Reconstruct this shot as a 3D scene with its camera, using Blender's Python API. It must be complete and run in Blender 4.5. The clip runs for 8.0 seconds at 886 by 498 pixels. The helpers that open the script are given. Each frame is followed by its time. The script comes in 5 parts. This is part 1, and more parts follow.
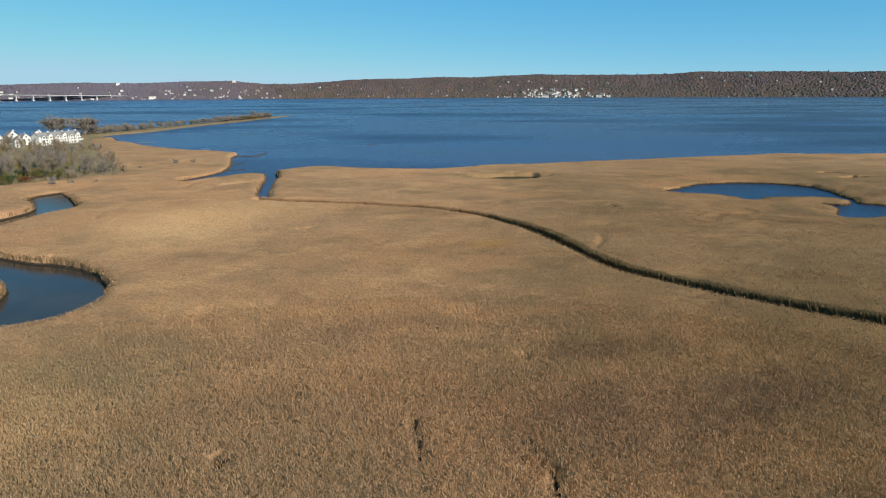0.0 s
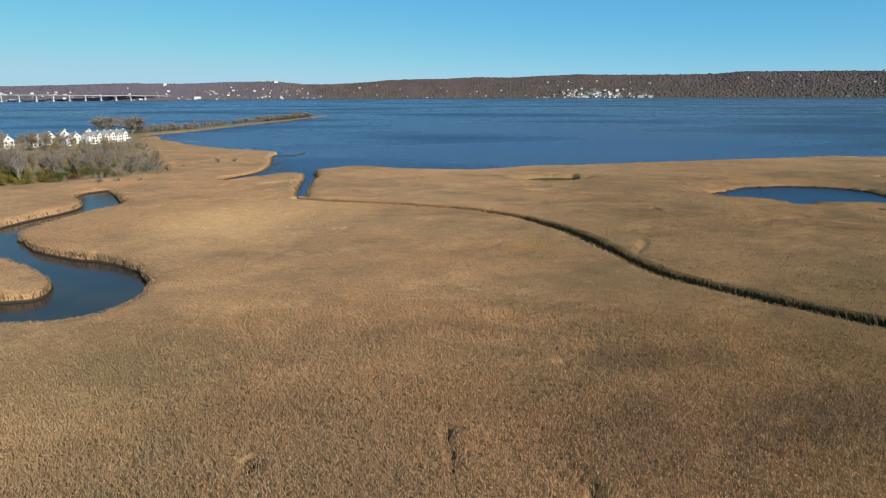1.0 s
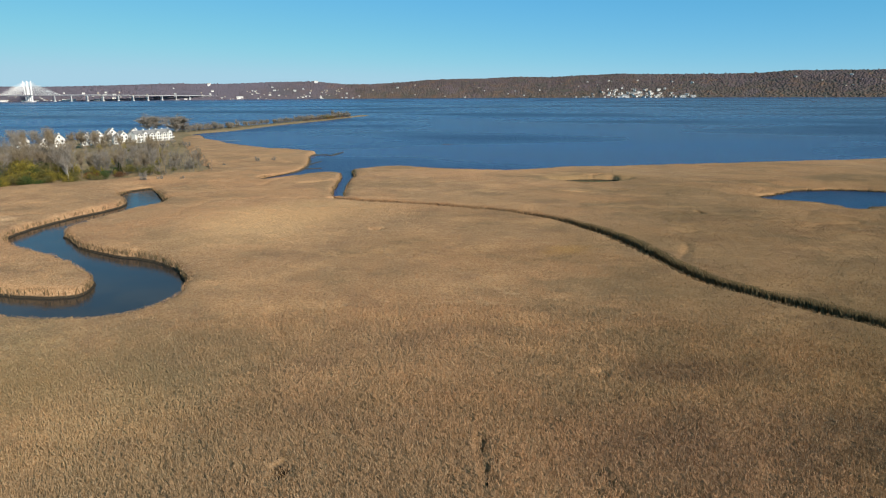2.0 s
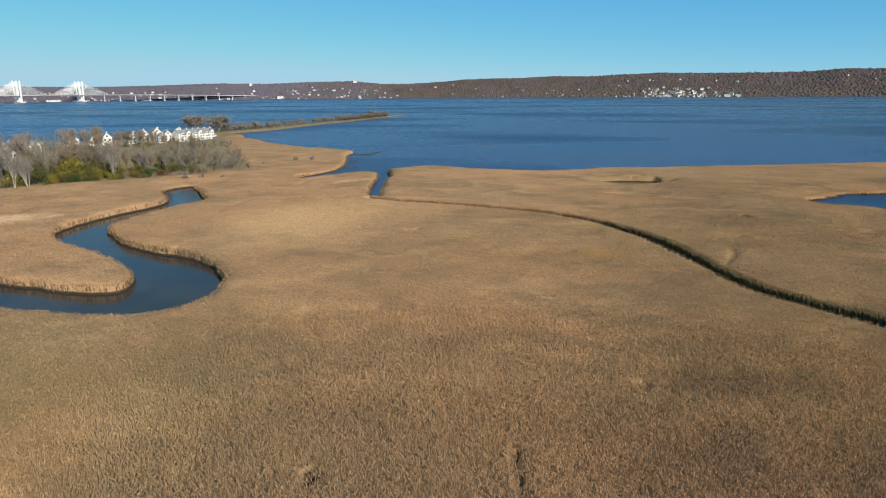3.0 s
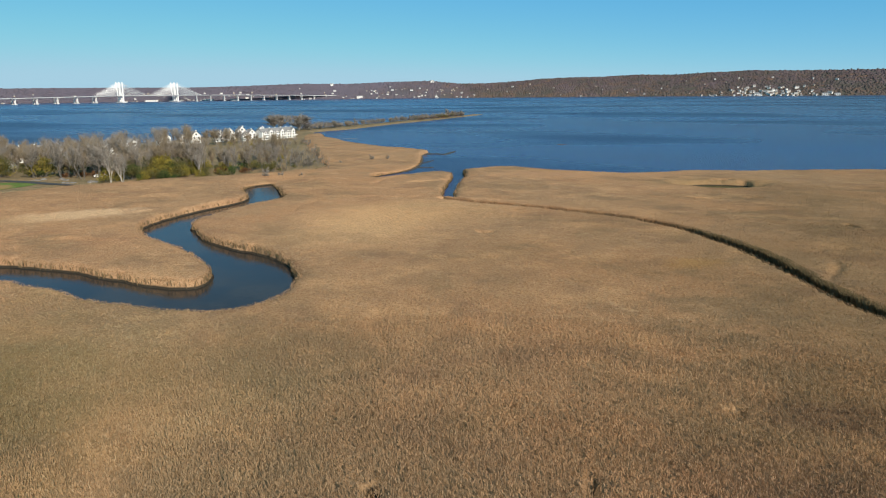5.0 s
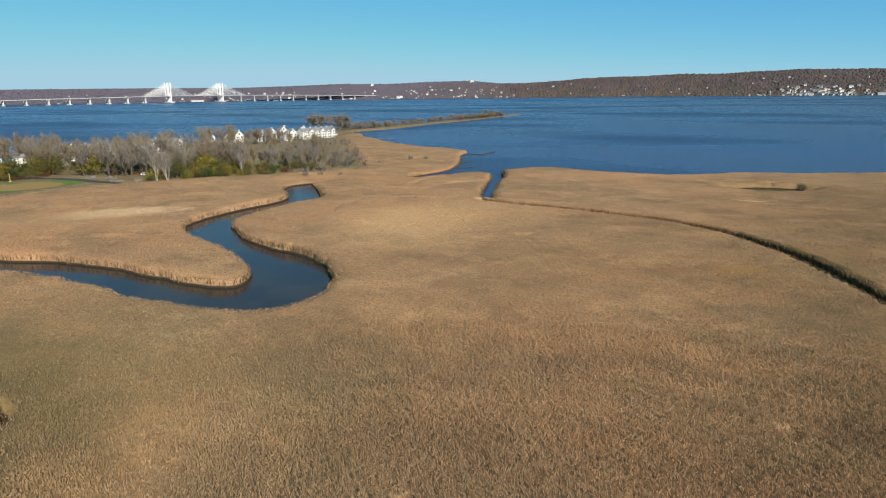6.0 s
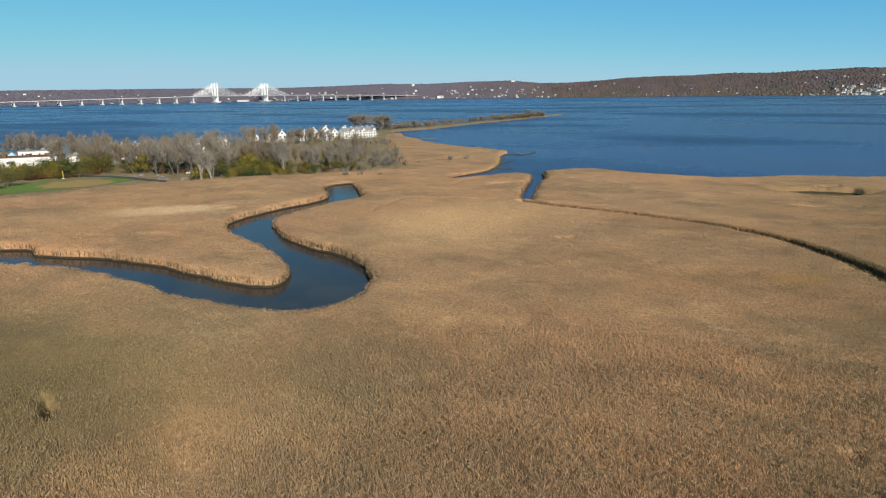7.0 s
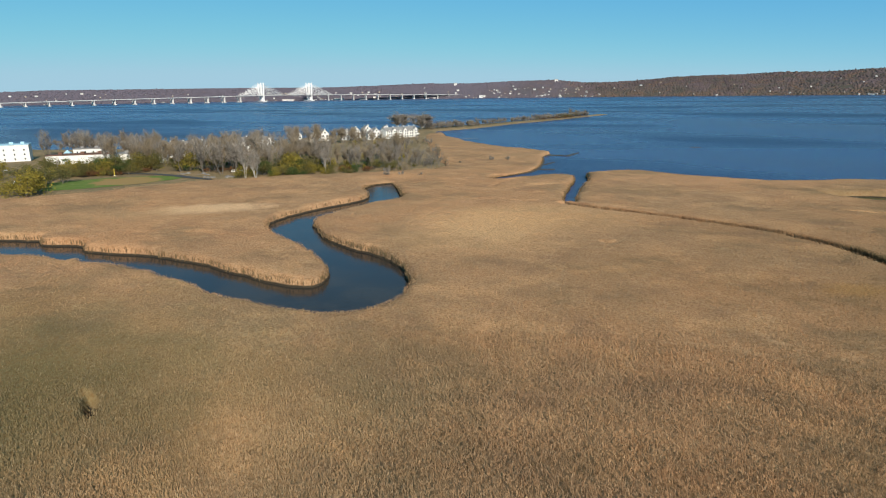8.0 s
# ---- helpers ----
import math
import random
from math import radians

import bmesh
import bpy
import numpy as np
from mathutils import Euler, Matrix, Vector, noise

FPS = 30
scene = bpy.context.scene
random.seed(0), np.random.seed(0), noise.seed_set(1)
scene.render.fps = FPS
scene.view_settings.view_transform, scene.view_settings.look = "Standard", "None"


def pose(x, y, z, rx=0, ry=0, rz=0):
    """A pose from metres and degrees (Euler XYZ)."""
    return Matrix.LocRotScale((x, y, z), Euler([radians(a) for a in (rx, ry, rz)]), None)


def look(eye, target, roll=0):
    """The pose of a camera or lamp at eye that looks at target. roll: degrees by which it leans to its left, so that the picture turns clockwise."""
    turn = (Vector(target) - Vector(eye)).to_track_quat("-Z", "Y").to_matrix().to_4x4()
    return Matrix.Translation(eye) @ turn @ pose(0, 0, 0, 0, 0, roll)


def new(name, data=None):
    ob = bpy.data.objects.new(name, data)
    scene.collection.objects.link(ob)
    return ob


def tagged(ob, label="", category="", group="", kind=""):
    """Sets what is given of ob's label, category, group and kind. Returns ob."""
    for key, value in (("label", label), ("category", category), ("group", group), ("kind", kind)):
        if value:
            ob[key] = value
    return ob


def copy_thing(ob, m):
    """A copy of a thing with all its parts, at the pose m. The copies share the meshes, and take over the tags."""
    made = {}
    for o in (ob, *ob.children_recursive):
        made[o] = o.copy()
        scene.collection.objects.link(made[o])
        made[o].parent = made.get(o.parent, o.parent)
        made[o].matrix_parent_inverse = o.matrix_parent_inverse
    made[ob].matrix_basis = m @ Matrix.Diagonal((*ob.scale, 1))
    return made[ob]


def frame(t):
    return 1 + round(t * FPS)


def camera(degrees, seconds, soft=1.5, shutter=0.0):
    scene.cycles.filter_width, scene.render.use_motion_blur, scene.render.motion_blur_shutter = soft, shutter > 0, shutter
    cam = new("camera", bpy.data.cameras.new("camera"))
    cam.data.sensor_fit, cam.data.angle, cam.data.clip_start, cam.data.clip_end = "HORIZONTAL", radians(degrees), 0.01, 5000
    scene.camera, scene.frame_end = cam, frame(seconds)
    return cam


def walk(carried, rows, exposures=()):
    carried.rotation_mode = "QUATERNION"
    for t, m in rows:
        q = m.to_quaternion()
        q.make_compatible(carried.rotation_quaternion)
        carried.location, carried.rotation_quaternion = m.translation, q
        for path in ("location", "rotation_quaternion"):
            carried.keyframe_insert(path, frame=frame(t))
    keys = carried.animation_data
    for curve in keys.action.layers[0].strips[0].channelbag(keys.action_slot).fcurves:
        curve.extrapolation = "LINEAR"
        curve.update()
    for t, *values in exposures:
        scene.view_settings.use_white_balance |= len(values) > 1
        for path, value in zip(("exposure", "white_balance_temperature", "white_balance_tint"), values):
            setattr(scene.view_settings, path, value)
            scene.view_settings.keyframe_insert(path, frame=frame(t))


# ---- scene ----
# Camera: a drone about 45 m over the river, drifting ahead and panning to its left
cam = camera(71.40, 8.0, soft=1.1)
ROWS = [
    (0.0, 0.00, 0.00, 45.00, -14.361, 0.304, 0.000),
    (0.5, -0.07, 1.28, 44.95, -14.332, 0.301, 1.747),
    (1.0, -0.14, 2.53, 44.92, -14.319, 0.309, 3.472),
    (1.5, -0.23, 3.75, 44.90, -14.317, 0.326, 5.183),
    (2.0, -0.35, 4.94, 44.89, -14.321, 0.352, 6.885),
    (2.5, -0.50, 6.11, 44.88, -14.328, 0.384, 8.582),
    (3.0, -0.69, 7.26, 44.86, -14.334, 0.422, 10.281),
    (3.5, -0.92, 8.39, 44.85, -14.337, 0.464, 11.985),
    (4.0, -1.20, 9.51, 44.83, -14.336, 0.509, 13.700),
    (4.5, -1.52, 10.62, 44.81, -14.329, 0.554, 15.428),
    (5.0, -1.89, 11.72, 44.79, -14.318, 0.599, 17.174),
    (5.5, -2.31, 12.82, 44.78, -14.303, 0.641, 18.941),
    (6.0, -2.77, 13.92, 44.78, -14.286, 0.679, 20.732),
    (6.5, -3.27, 15.02, 44.79, -14.269, 0.709, 22.549),
    (7.0, -3.80, 16.13, 44.83, -14.256, 0.732, 24.395),
    (7.5, -4.35, 17.23, 44.90, -14.251, 0.743, 26.271),
    (8.0, -4.93, 18.35, 45.02, -14.259, 0.741, 28.179),
]
walk(cam, [(t, pose(x, y, z, 90 + pitch, roll, yaw)) for t, x, y, z, pitch, roll, yaw in ROWS], [(0.0, 0.23), (3.0, 0.21), (6.0, 0.16), (8.0, 0.13)])

# ---- light ----
SUN_AZ, SUN_EL = 130.2, 29.5      # degrees: clockwise from +y, and above the horizon
world = bpy.data.worlds.new("sky")
scene.world = world
world.use_nodes = True
sky = world.node_tree.nodes.new("ShaderNodeTexSky")
sky.sky_type, sky.sun_disc = "NISHITA", False
sky.sun_elevation, sky.sun_rotation = radians(SUN_EL), radians(SUN_AZ)
sky.altitude, sky.air_density, sky.dust_density, sky.ozone_density = 2500, 1.0, 0.0, 3.2
background = world.node_tree.nodes["Background"]
background.inputs["Strength"].default_value = 0.076
# deep blue of clear cold air: each colour of the sky model gets its own contrast
wt = world.node_tree
split, join = wt.nodes.new("ShaderNodeSeparateColor"), wt.nodes.new("ShaderNodeCombineColor")
wt.links.new(sky.outputs["Color"], split.inputs["Color"])
for i, (most, power, gain) in enumerate(((7.6, 1.0, 0.59), (7.9, 0.54, 2.36), (6.4, 0.78, 2.07))):
    chain_in = split.outputs[i]
    for kind, value in (("SMOOTH_MIN", most), ("POWER", power), ("MULTIPLY", gain)):
        step_node = wt.nodes.new("ShaderNodeMath")
        step_node.operation = kind
        step_node.inputs[1].default_value = value
        step_node.inputs[2].default_value = 2.0
        wt.links.new(chain_in, step_node.inputs[0])
        chain_in = step_node.outputs[0]
    wt.links.new(chain_in, join.inputs[i])
wt.links.new(join.outputs["Color"], background.inputs["Color"])
to_sun = Vector((math.sin(radians(SUN_AZ)) * math.cos(radians(SUN_EL)), math.cos(radians(SUN_AZ)) * math.cos(radians(SUN_EL)), math.sin(radians(SUN_EL))))
sun_data = bpy.data.lights.new("sun", "SUN")
sun_data.energy, sun_data.angle, sun_data.color = 5.0, radians(0.53), (1.0, 0.90, 0.755)
sun = new("sun", sun_data)
sun.matrix_world = look(to_sun * 300, (0, 0, 0))


# ---- materials ----
class Nodes:
    """A small writer for node materials."""

    def __init__(self, name):
        self.mat = bpy.data.materials.new(name)
        self.mat.use_nodes = True
        self.tree = self.mat.node_tree
        self.bsdf = self.tree.nodes["Principled BSDF"]
        self.out = self.tree.nodes["Material Output"]
        self.geo = self.tree.nodes.new("ShaderNodeNewGeometry")

    def link(self, a, b):
        self.tree.links.new(a, b)

    def put(self, socket, value):
        if hasattr(value, "is_linked"):
            self.link(value, socket)
        elif isinstance(value, tuple):
            socket.default_value = (*value, 1.0) if len(value) == 3 and socket.type == "RGBA" else value
        else:
            socket.default_value = value

    def position(self, stretch=(1, 1, 1), turn=0.0):
        m = self.tree.nodes.new("ShaderNodeMapping")
        m.inputs["Scale"].default_value = stretch
        m.inputs["Rotation"].default_value = (0, 0, radians(turn))
        self.link(self.geo.outputs["Position"], m.inputs["Vector"])
        return m.outputs["Vector"]

    def noise(self, scale, detail=3.0, rough=0.55, where=None, lo=0.0, hi=1.0, warp=0.0):
        n = self.tree.nodes.new("ShaderNodeTexNoise")
        n.inputs["Scale"].default_value, n.inputs["Detail"].default_value = scale, detail
        n.inputs["Roughness"].default_value, n.inputs["Distortion"].default_value = rough, warp
        self.link(where or self.geo.outputs["Position"], n.inputs["Vector"])
        return self.ramp(n.outputs["Fac"], lo, hi) if (lo, hi) != (0.0, 1.0) else n.outputs["Fac"]

    def ramp(self, value, lo, hi, to_lo=0.0, to_hi=1.0):
        r = self.tree.nodes.new("ShaderNodeMapRange")
        r.interpolation_type = "SMOOTHSTEP"
        for key, v in (("Value", value), ("From Min", lo), ("From Max", hi), ("To Min", to_lo), ("To Max", to_hi)):
            self.put(r.inputs[key], v)
        return r.outputs["Result"]

    def mix(self, fac, a, b, kind="MIX"):
        m = self.tree.nodes.new("ShaderNodeMix")
        m.data_type, m.blend_type = "RGBA", kind
        self.put(m.inputs[0], fac)
        self.put(m.inputs[6], a)
        self.put(m.inputs[7], b)
        return m.outputs[2]

    def math(self, kind, a, b=0.0):
        m = self.tree.nodes.new("ShaderNodeMath")
        m.operation = kind
        self.put(m.inputs[0], a)
        self.put(m.inputs[1], b)
        return m.outputs[0]

    def near(self, x, y, radius, soft, squash=1.0, turn=0.0):
        """1 inside a patch of ground round (x, y), falling to 0 at a ragged rim."""
        m = self.tree.nodes.new("ShaderNodeMapping")
        m.vector_type = "TEXTURE"
        m.inputs["Location"].default_value = (x, y, 0)
        m.inputs["Rotation"].default_value = (0, 0, radians(turn))
        m.inputs["Scale"].default_value = (1, squash, 1e6)
        self.link(self.geo.outputs["Position"], m.inputs["Vector"])
        v = self.tree.nodes.new("ShaderNodeVectorMath")
        v.operation = "LENGTH"
        self.link(m.outputs["Vector"], v.inputs[0])
        rag = self.math("MULTIPLY", self.math("SUBTRACT", self.noise(2.2 / radius, 4.0, 0.6), 0.5), radius * 1.3)
        return self.ramp(self.math("ADD", v.outputs["Value"], rag), radius - soft, radius + soft, 1.0, 0.0)

    def bump(self, height, strength, distance):
        b = self.tree.nodes.new("ShaderNodeBump")
        b.inputs["Strength"].default_value, b.inputs["Distance"].default_value = strength, distance
        self.link(height, b.inputs["Height"])
        self.link(b.outputs["Normal"], self.bsdf.inputs["Normal"])

    def finish(self, colour, rough=0.8, metal=0.0, spec=0.3):
        self.put(self.bsdf.inputs["Base Color"], colour)
        self.put(self.bsdf.inputs["Roughness"], rough)
        self.put(self.bsdf.inputs["Metallic"], metal)
        self.bsdf.inputs["Specular IOR Level"].default_value = spec
        return self.mat

    def thin(self, colour, share):
        """Leaves and blades let part of the light through."""
        t, m = self.tree.nodes.new("ShaderNodeBsdfTranslucent"), self.tree.nodes.new("ShaderNodeMixShader")
        self.put(t.inputs["Color"], colour)
        m.inputs[0].default_value = share
        self.link(self.bsdf.outputs[0], m.inputs[1])
        self.link(t.outputs[0], m.inputs[2])
        self.link(m.outputs[0], self.out.inputs["Surface"])


def plain(name, colour, rough=0.7, metal=0.0, vary=0.12, scale=2.0, bump=0.0, by_object=0.0):
    """Painted, mineral or woody surface with grain at two scales."""
    n = Nodes(name)
    dark = tuple(c * (1 - vary * 2) for c in colour)
    light = tuple(min(1, c * (1 + vary)) for c in colour)
    fac = n.math("ADD", n.math("MULTIPLY", n.noise(scale, 4), 0.6), n.math("MULTIPLY", n.noise(scale * 9, 3), 0.4))
    col = n.mix(n.ramp(fac, 0.3, 0.7), dark, light)
    if by_object:
        info = n.tree.nodes.new("ShaderNodeObjectInfo")
        col = n.mix(n.math("MULTIPLY", info.outputs["Random"], by_object), col, tuple(c * 0.45 for c in colour))
    if bump:
        n.bump(fac, 0.6, bump)
    return n.finish(col, rough, metal)


def islands(name, colours, rough=0.85, share=0.0, patch=None, far_haze=None):
    """Many small pieces, each with a colour of its own out of a few."""
    n = Nodes(name)
    r = n.tree.nodes.new("ShaderNodeValToRGB")
    r.color_ramp.interpolation = "LINEAR"
    while len(r.color_ramp.elements) < len(colours):
        r.color_ramp.elements.new(0.5)
    for i, (e, c) in enumerate(zip(r.color_ramp.elements, colours)):
        e.position, e.color = i / max(1, len(colours) - 1), (*c, 1)
    n.link(n.geo.outputs["Random Per Island"], r.inputs["Fac"])
    col = r.outputs["Color"]
    if patch:
        col = n.mix(n.noise(patch, 3, lo=0.4, hi=0.65), col, tuple(0.55 * sum(c[k] for c in colours) / len(colours) for k in range(3)))
    if far_haze:
        col = n.mix(0.4, col, (0.112, 0.098, 0.094))
        xyz = n.tree.nodes.new("ShaderNodeSeparateXYZ")
        n.link(n.geo.outputs["Position"], xyz.inputs[0])
        up = n.math("ADD", xyz.outputs["Z"], n.math("MULTIPLY", n.noise(0.006, 4), 60.0))
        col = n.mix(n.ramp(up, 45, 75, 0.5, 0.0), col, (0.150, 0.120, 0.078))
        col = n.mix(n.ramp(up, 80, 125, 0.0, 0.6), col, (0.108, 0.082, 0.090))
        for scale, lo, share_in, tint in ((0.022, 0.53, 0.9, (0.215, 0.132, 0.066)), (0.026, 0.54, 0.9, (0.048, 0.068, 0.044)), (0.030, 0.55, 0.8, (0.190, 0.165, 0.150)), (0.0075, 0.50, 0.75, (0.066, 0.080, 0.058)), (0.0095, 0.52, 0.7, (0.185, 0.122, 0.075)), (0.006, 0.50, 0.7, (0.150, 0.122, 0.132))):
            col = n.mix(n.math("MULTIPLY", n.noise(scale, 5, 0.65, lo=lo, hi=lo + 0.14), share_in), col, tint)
        # mauve-grey mixed into all crowns in place of air haze
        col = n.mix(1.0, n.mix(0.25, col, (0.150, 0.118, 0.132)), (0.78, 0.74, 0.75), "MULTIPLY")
        # bluish distance haze painted into the crowns of the far left hills
        col = n.mix(n.math("MULTIPLY", n.near(*far_haze[:4]), far_haze[4]), col, far_haze[5])
    n.finish(col, rough, 0, 0.15)
    if share:
        n.thin(col, share)
    return n.mat


def reed_colour(n):
    """Colour of the dry reeds over the plan: straw, orange brown, olive and mauve-brown stands, with painted falloff.
    """
    base = n.mix(n.noise(0.011, 4, 0.6, lo=0.38, hi=0.62), (0.385, 0.266, 0.150), (0.455, 0.285, 0.150))
    base = n.mix(n.noise(0.022, 5, 0.65, n.position((1, 1.3, 1), 30), lo=0.48, hi=0.62), base, (0.305, 0.218, 0.124))
    base = n.mix(n.math("MULTIPLY", n.noise(0.05, 5, 0.65, n.position((1, 1.4, 1), -50), lo=0.51, hi=0.66), 0.42), base, (0.245, 0.162, 0.104))
    base = n.mix(n.math("MULTIPLY", n.noise(0.045, 5, 0.65, n.position((1, 1.5, 1), 25), lo=0.50, hi=0.66), 0.6), base, (0.55, 0.365, 0.19))
    base = n.mix(n.math("MULTIPLY", n.noise(0.16, 5, 0.7, n.position((1, 1.6, 1), -15), lo=0.53, hi=0.70), 0.4), base, (0.60, 0.43, 0.245))
    base = n.mix(n.math("MULTIPLY", n.noise(0.30, 5, 0.7, n.position((1, 1.5, 1), 50), lo=0.54, hi=0.72), 0.4), base, (0.21, 0.14, 0.088))
    # the olive at (72, 92) and (-98, 64) also holds painted falloff
    for x, y, r, soft, squash, turn, strength, tint in (
            (-195, 182, 19, 9, 0.5, 40, 0.9, (0.72, 0.53, 0.31)), (-86, 194, 27, 20, 0.8, 110, 0.75, (0.66, 0.46, 0.24)),
            (-75, 222, 28, 20, 0.7, 20, 0.6, (0.62, 0.42, 0.21)), (-215, 160, 30, 18, 0.4, 30, 0.4, (0.55, 0.38, 0.20)),
            (72, 92, 62, 44, 0.85, 40, 0.36, (0.225, 0.165, 0.092)), (14, 171, 7, 5, 0.6, 30, 0.7, (0.54, 0.33, 0.13)),
            (25, 97, 9, 7, 0.4, 10, 0.6, (0.125, 0.085, 0.062)), (48, 81, 13, 9, 0.5, 20, 0.6, (0.15, 0.105, 0.075)),
            (22, 75, 16, 12, 0.6, 0, 0.5, (0.21, 0.14, 0.10)), (-25, 56, 30, 18, 0.6, 20, 0.45, (0.25, 0.195, 0.12)),
            (-98, 64, 26, 18, 0.8, 0, 0.75, (0.225, 0.182, 0.092)), (-70, 84, 22, 16, 0.5, 0, 0.4, (0.30, 0.235, 0.13)),
            (36, 319, 24, 10, 0.5, 10, 0.6, (0.25, 0.20, 0.10)), (-40, 330, 50, 30, 0.25, 8, 0.45, (0.52, 0.33, 0.18))):
        base = n.mix(n.math("MULTIPLY", n.near(x, y, r, soft, squash, turn), strength), base, tint)
    for x, y, r in ((-88.3, 65.2, 1.2), (-27.3, 66.6, 0.9), (-104.5, 58.8, 1.2), (203, 322, 3.5), (208, 306.5, 3.5)):      # holes and slits among the reeds, their inner shade painted near-black
        base = n.mix(n.near(x, y, r, 0.4), base, (0.035, 0.032, 0.025))
    base = n.mix(1.0, base, (1.12, 1.005, 1.015), "MULTIPLY")
    # part of the vignette put into the colour: slightly darker in the middle
    base = n.mix(n.near(12, 130, 85, 60), base, (0.96, 0.96, 0.94), "MULTIPLY")
    # duller olive towards the right-hand ponds and near left corner, with vignette and sun-angle dimming painted in
    base = n.mix(n.near(200, 210, 170, 90), base, (0.58, 0.60, 0.57), "MULTIPLY")
    base = n.mix(n.near(75, 80, 48, 34), base, (0.88, 0.88, 0.83), "MULTIPLY")
    base = n.mix(n.near(-80, 58, 52, 30), base, (0.92, 1.0, 1.0), "MULTIPLY")
    base = n.mix(n.near(-125, 55, 44, 26), base, (0.74, 0.80, 0.74), "MULTIPLY")
    return base


def reed_tips():
    n = Nodes("reed_plumes")
    col = reed_colour(n)
    rnd = n.geo.outputs["Random Per Island"]
    col = n.mix(n.ramp(rnd, 0.0, 0.3, 0.45, 0.0), col, (0.21, 0.115, 0.05))
    col = n.mix(n.ramp(rnd, 0.72, 1.0, 0.0, 0.32), col, (0.58, 0.44, 0.28))
    n.finish(col, 0.85, 0, 0.1)
    n.thin(col, 0.25)
    return n.mat


def reed_stems(name, tint, share, where=None):
    n = Nodes(name)
    col = n.mix(n.math("MULTIPLY", n.near(*where), share) if where else share, reed_colour(n), tint)
    rnd = n.geo.outputs["Random Per Island"]
    col = n.mix(n.ramp(rnd, 0.0, 0.4, 0.6, 0.0), col, (0.13, 0.095, 0.05))
    n.finish(col, 0.9, 0, 0.1)
    n.thin(col, 0.2)
    return n.mat


def reed_under():
    n = Nodes("reed_canopy")
    col = reed_colour(n)
    fine = n.noise(1.7, 5, 0.7)
    # fine brown flecks put the shade between plumes into the colour
    col = n.mix(n.ramp(fine, 0.35, 0.6, 0.6, 0.0), col, (0.19, 0.098, 0.038))
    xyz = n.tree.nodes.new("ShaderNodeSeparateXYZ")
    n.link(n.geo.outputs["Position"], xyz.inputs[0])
    col = n.mix(n.ramp(xyz.outputs["Z"], 0.35, 0.75, 1.0, 0.0), col, (0.045, 0.037, 0.027))      # wet mud on the bare bed; the dark brown also paints shade into the slits
    n.bump(n.noise(2.6, 5, 0.7), 0.7, 0.35)
    return n.finish(col, 0.95, 0, 0.05)


def river():
    n = Nodes("river_water")
    wind = n.noise(0.0035, 2, 0.5, n.position((0.6, 1.3, 1), -8), lo=0.44, hi=0.66)
    streak = n.noise(0.009, 3, 0.5, n.position((0.45, 1.3, 1), -5), lo=0.40, hi=0.70)
    silt = n.noise(0.0014, 3, 0.5, n.position((0.7, 1.4, 1), 5), lo=0.42, hi=0.62)
    col = n.mix(silt, (0.036, 0.062, 0.168), (0.052, 0.060, 0.125))
    col = n.mix(n.math("MULTIPLY", n.near(1500, 2100, 1500, 900), 0.8), col, (0.074, 0.054, 0.068))
    col = n.mix(n.math("MULTIPLY", wind, 0.6), col, (0.018, 0.032, 0.066))
    col = n.mix(n.math("MULTIPLY", streak, 0.28), col, (0.052, 0.088, 0.195))
    n.bump(n.noise(0.8, 3, 0.6, n.position((1, 2.0, 1), 30)), 0.8, 0.6)
    n.finish(col, n.ramp(wind, 0, 1, 0.26, 0.38), 0, 0.5)
    n.bsdf.inputs["IOR"].default_value = 1.33
    return n.mat


def creek(name="creek_water", chop=0.10, rough=0.12, deep=(0.030, 0.027, 0.026), silty=(0.046, 0.038, 0.030)):
    n = Nodes(name)
    col = n.mix(n.noise(0.05, 3, lo=0.4, hi=0.6), deep, silty)
    n.bump(n.noise(0.9, 3, 0.5, n.position((1, 2, 1), 20)), chop, 0.3)
    n.finish(col, rough, 0, 0.25)
    n.bsdf.inputs["IOR"].default_value = 1.27
    return n.mat


def pool():
    n = Nodes("shallow_pool")
    col = n.mix(n.noise(0.3, 4, lo=0.4, hi=0.6), (0.055, 0.058, 0.022), (0.09, 0.085, 0.035))
    n.bump(n.noise(2.0, 3), 0.2, 0.1)
    return n.finish(col, 0.3, 0, 0.3)


def soil():
    n = Nodes("ground_soil")
    p = n.noise(0.05, 5, 0.6, lo=0.4, hi=0.6)
    col = n.mix(p, (0.30, 0.21, 0.12), (0.23, 0.17, 0.095))
    col = n.mix(n.noise(0.35, 5, 0.7, lo=0.45, hi=0.7), col, (0.16, 0.135, 0.07))
    n.bump(n.noise(0.8, 5, 0.7), 0.8, 0.6)
    return n.finish(col, 0.95, 0, 0.1)


def turf():
    n = Nodes("mown_grass")
    col = n.mix(n.noise(0.3, 5, 0.6, lo=0.35, hi=0.65), (0.115, 0.175, 0.038), (0.16, 0.205, 0.055))
    col = n.mix(n.near(-306, 226, 17, 3, 0.9, 0), col, (0.33, 0.215, 0.088))
    n.bump(n.noise(3, 3), 0.5, 0.1)
    return n.finish(col, 0.9, 0, 0.1)


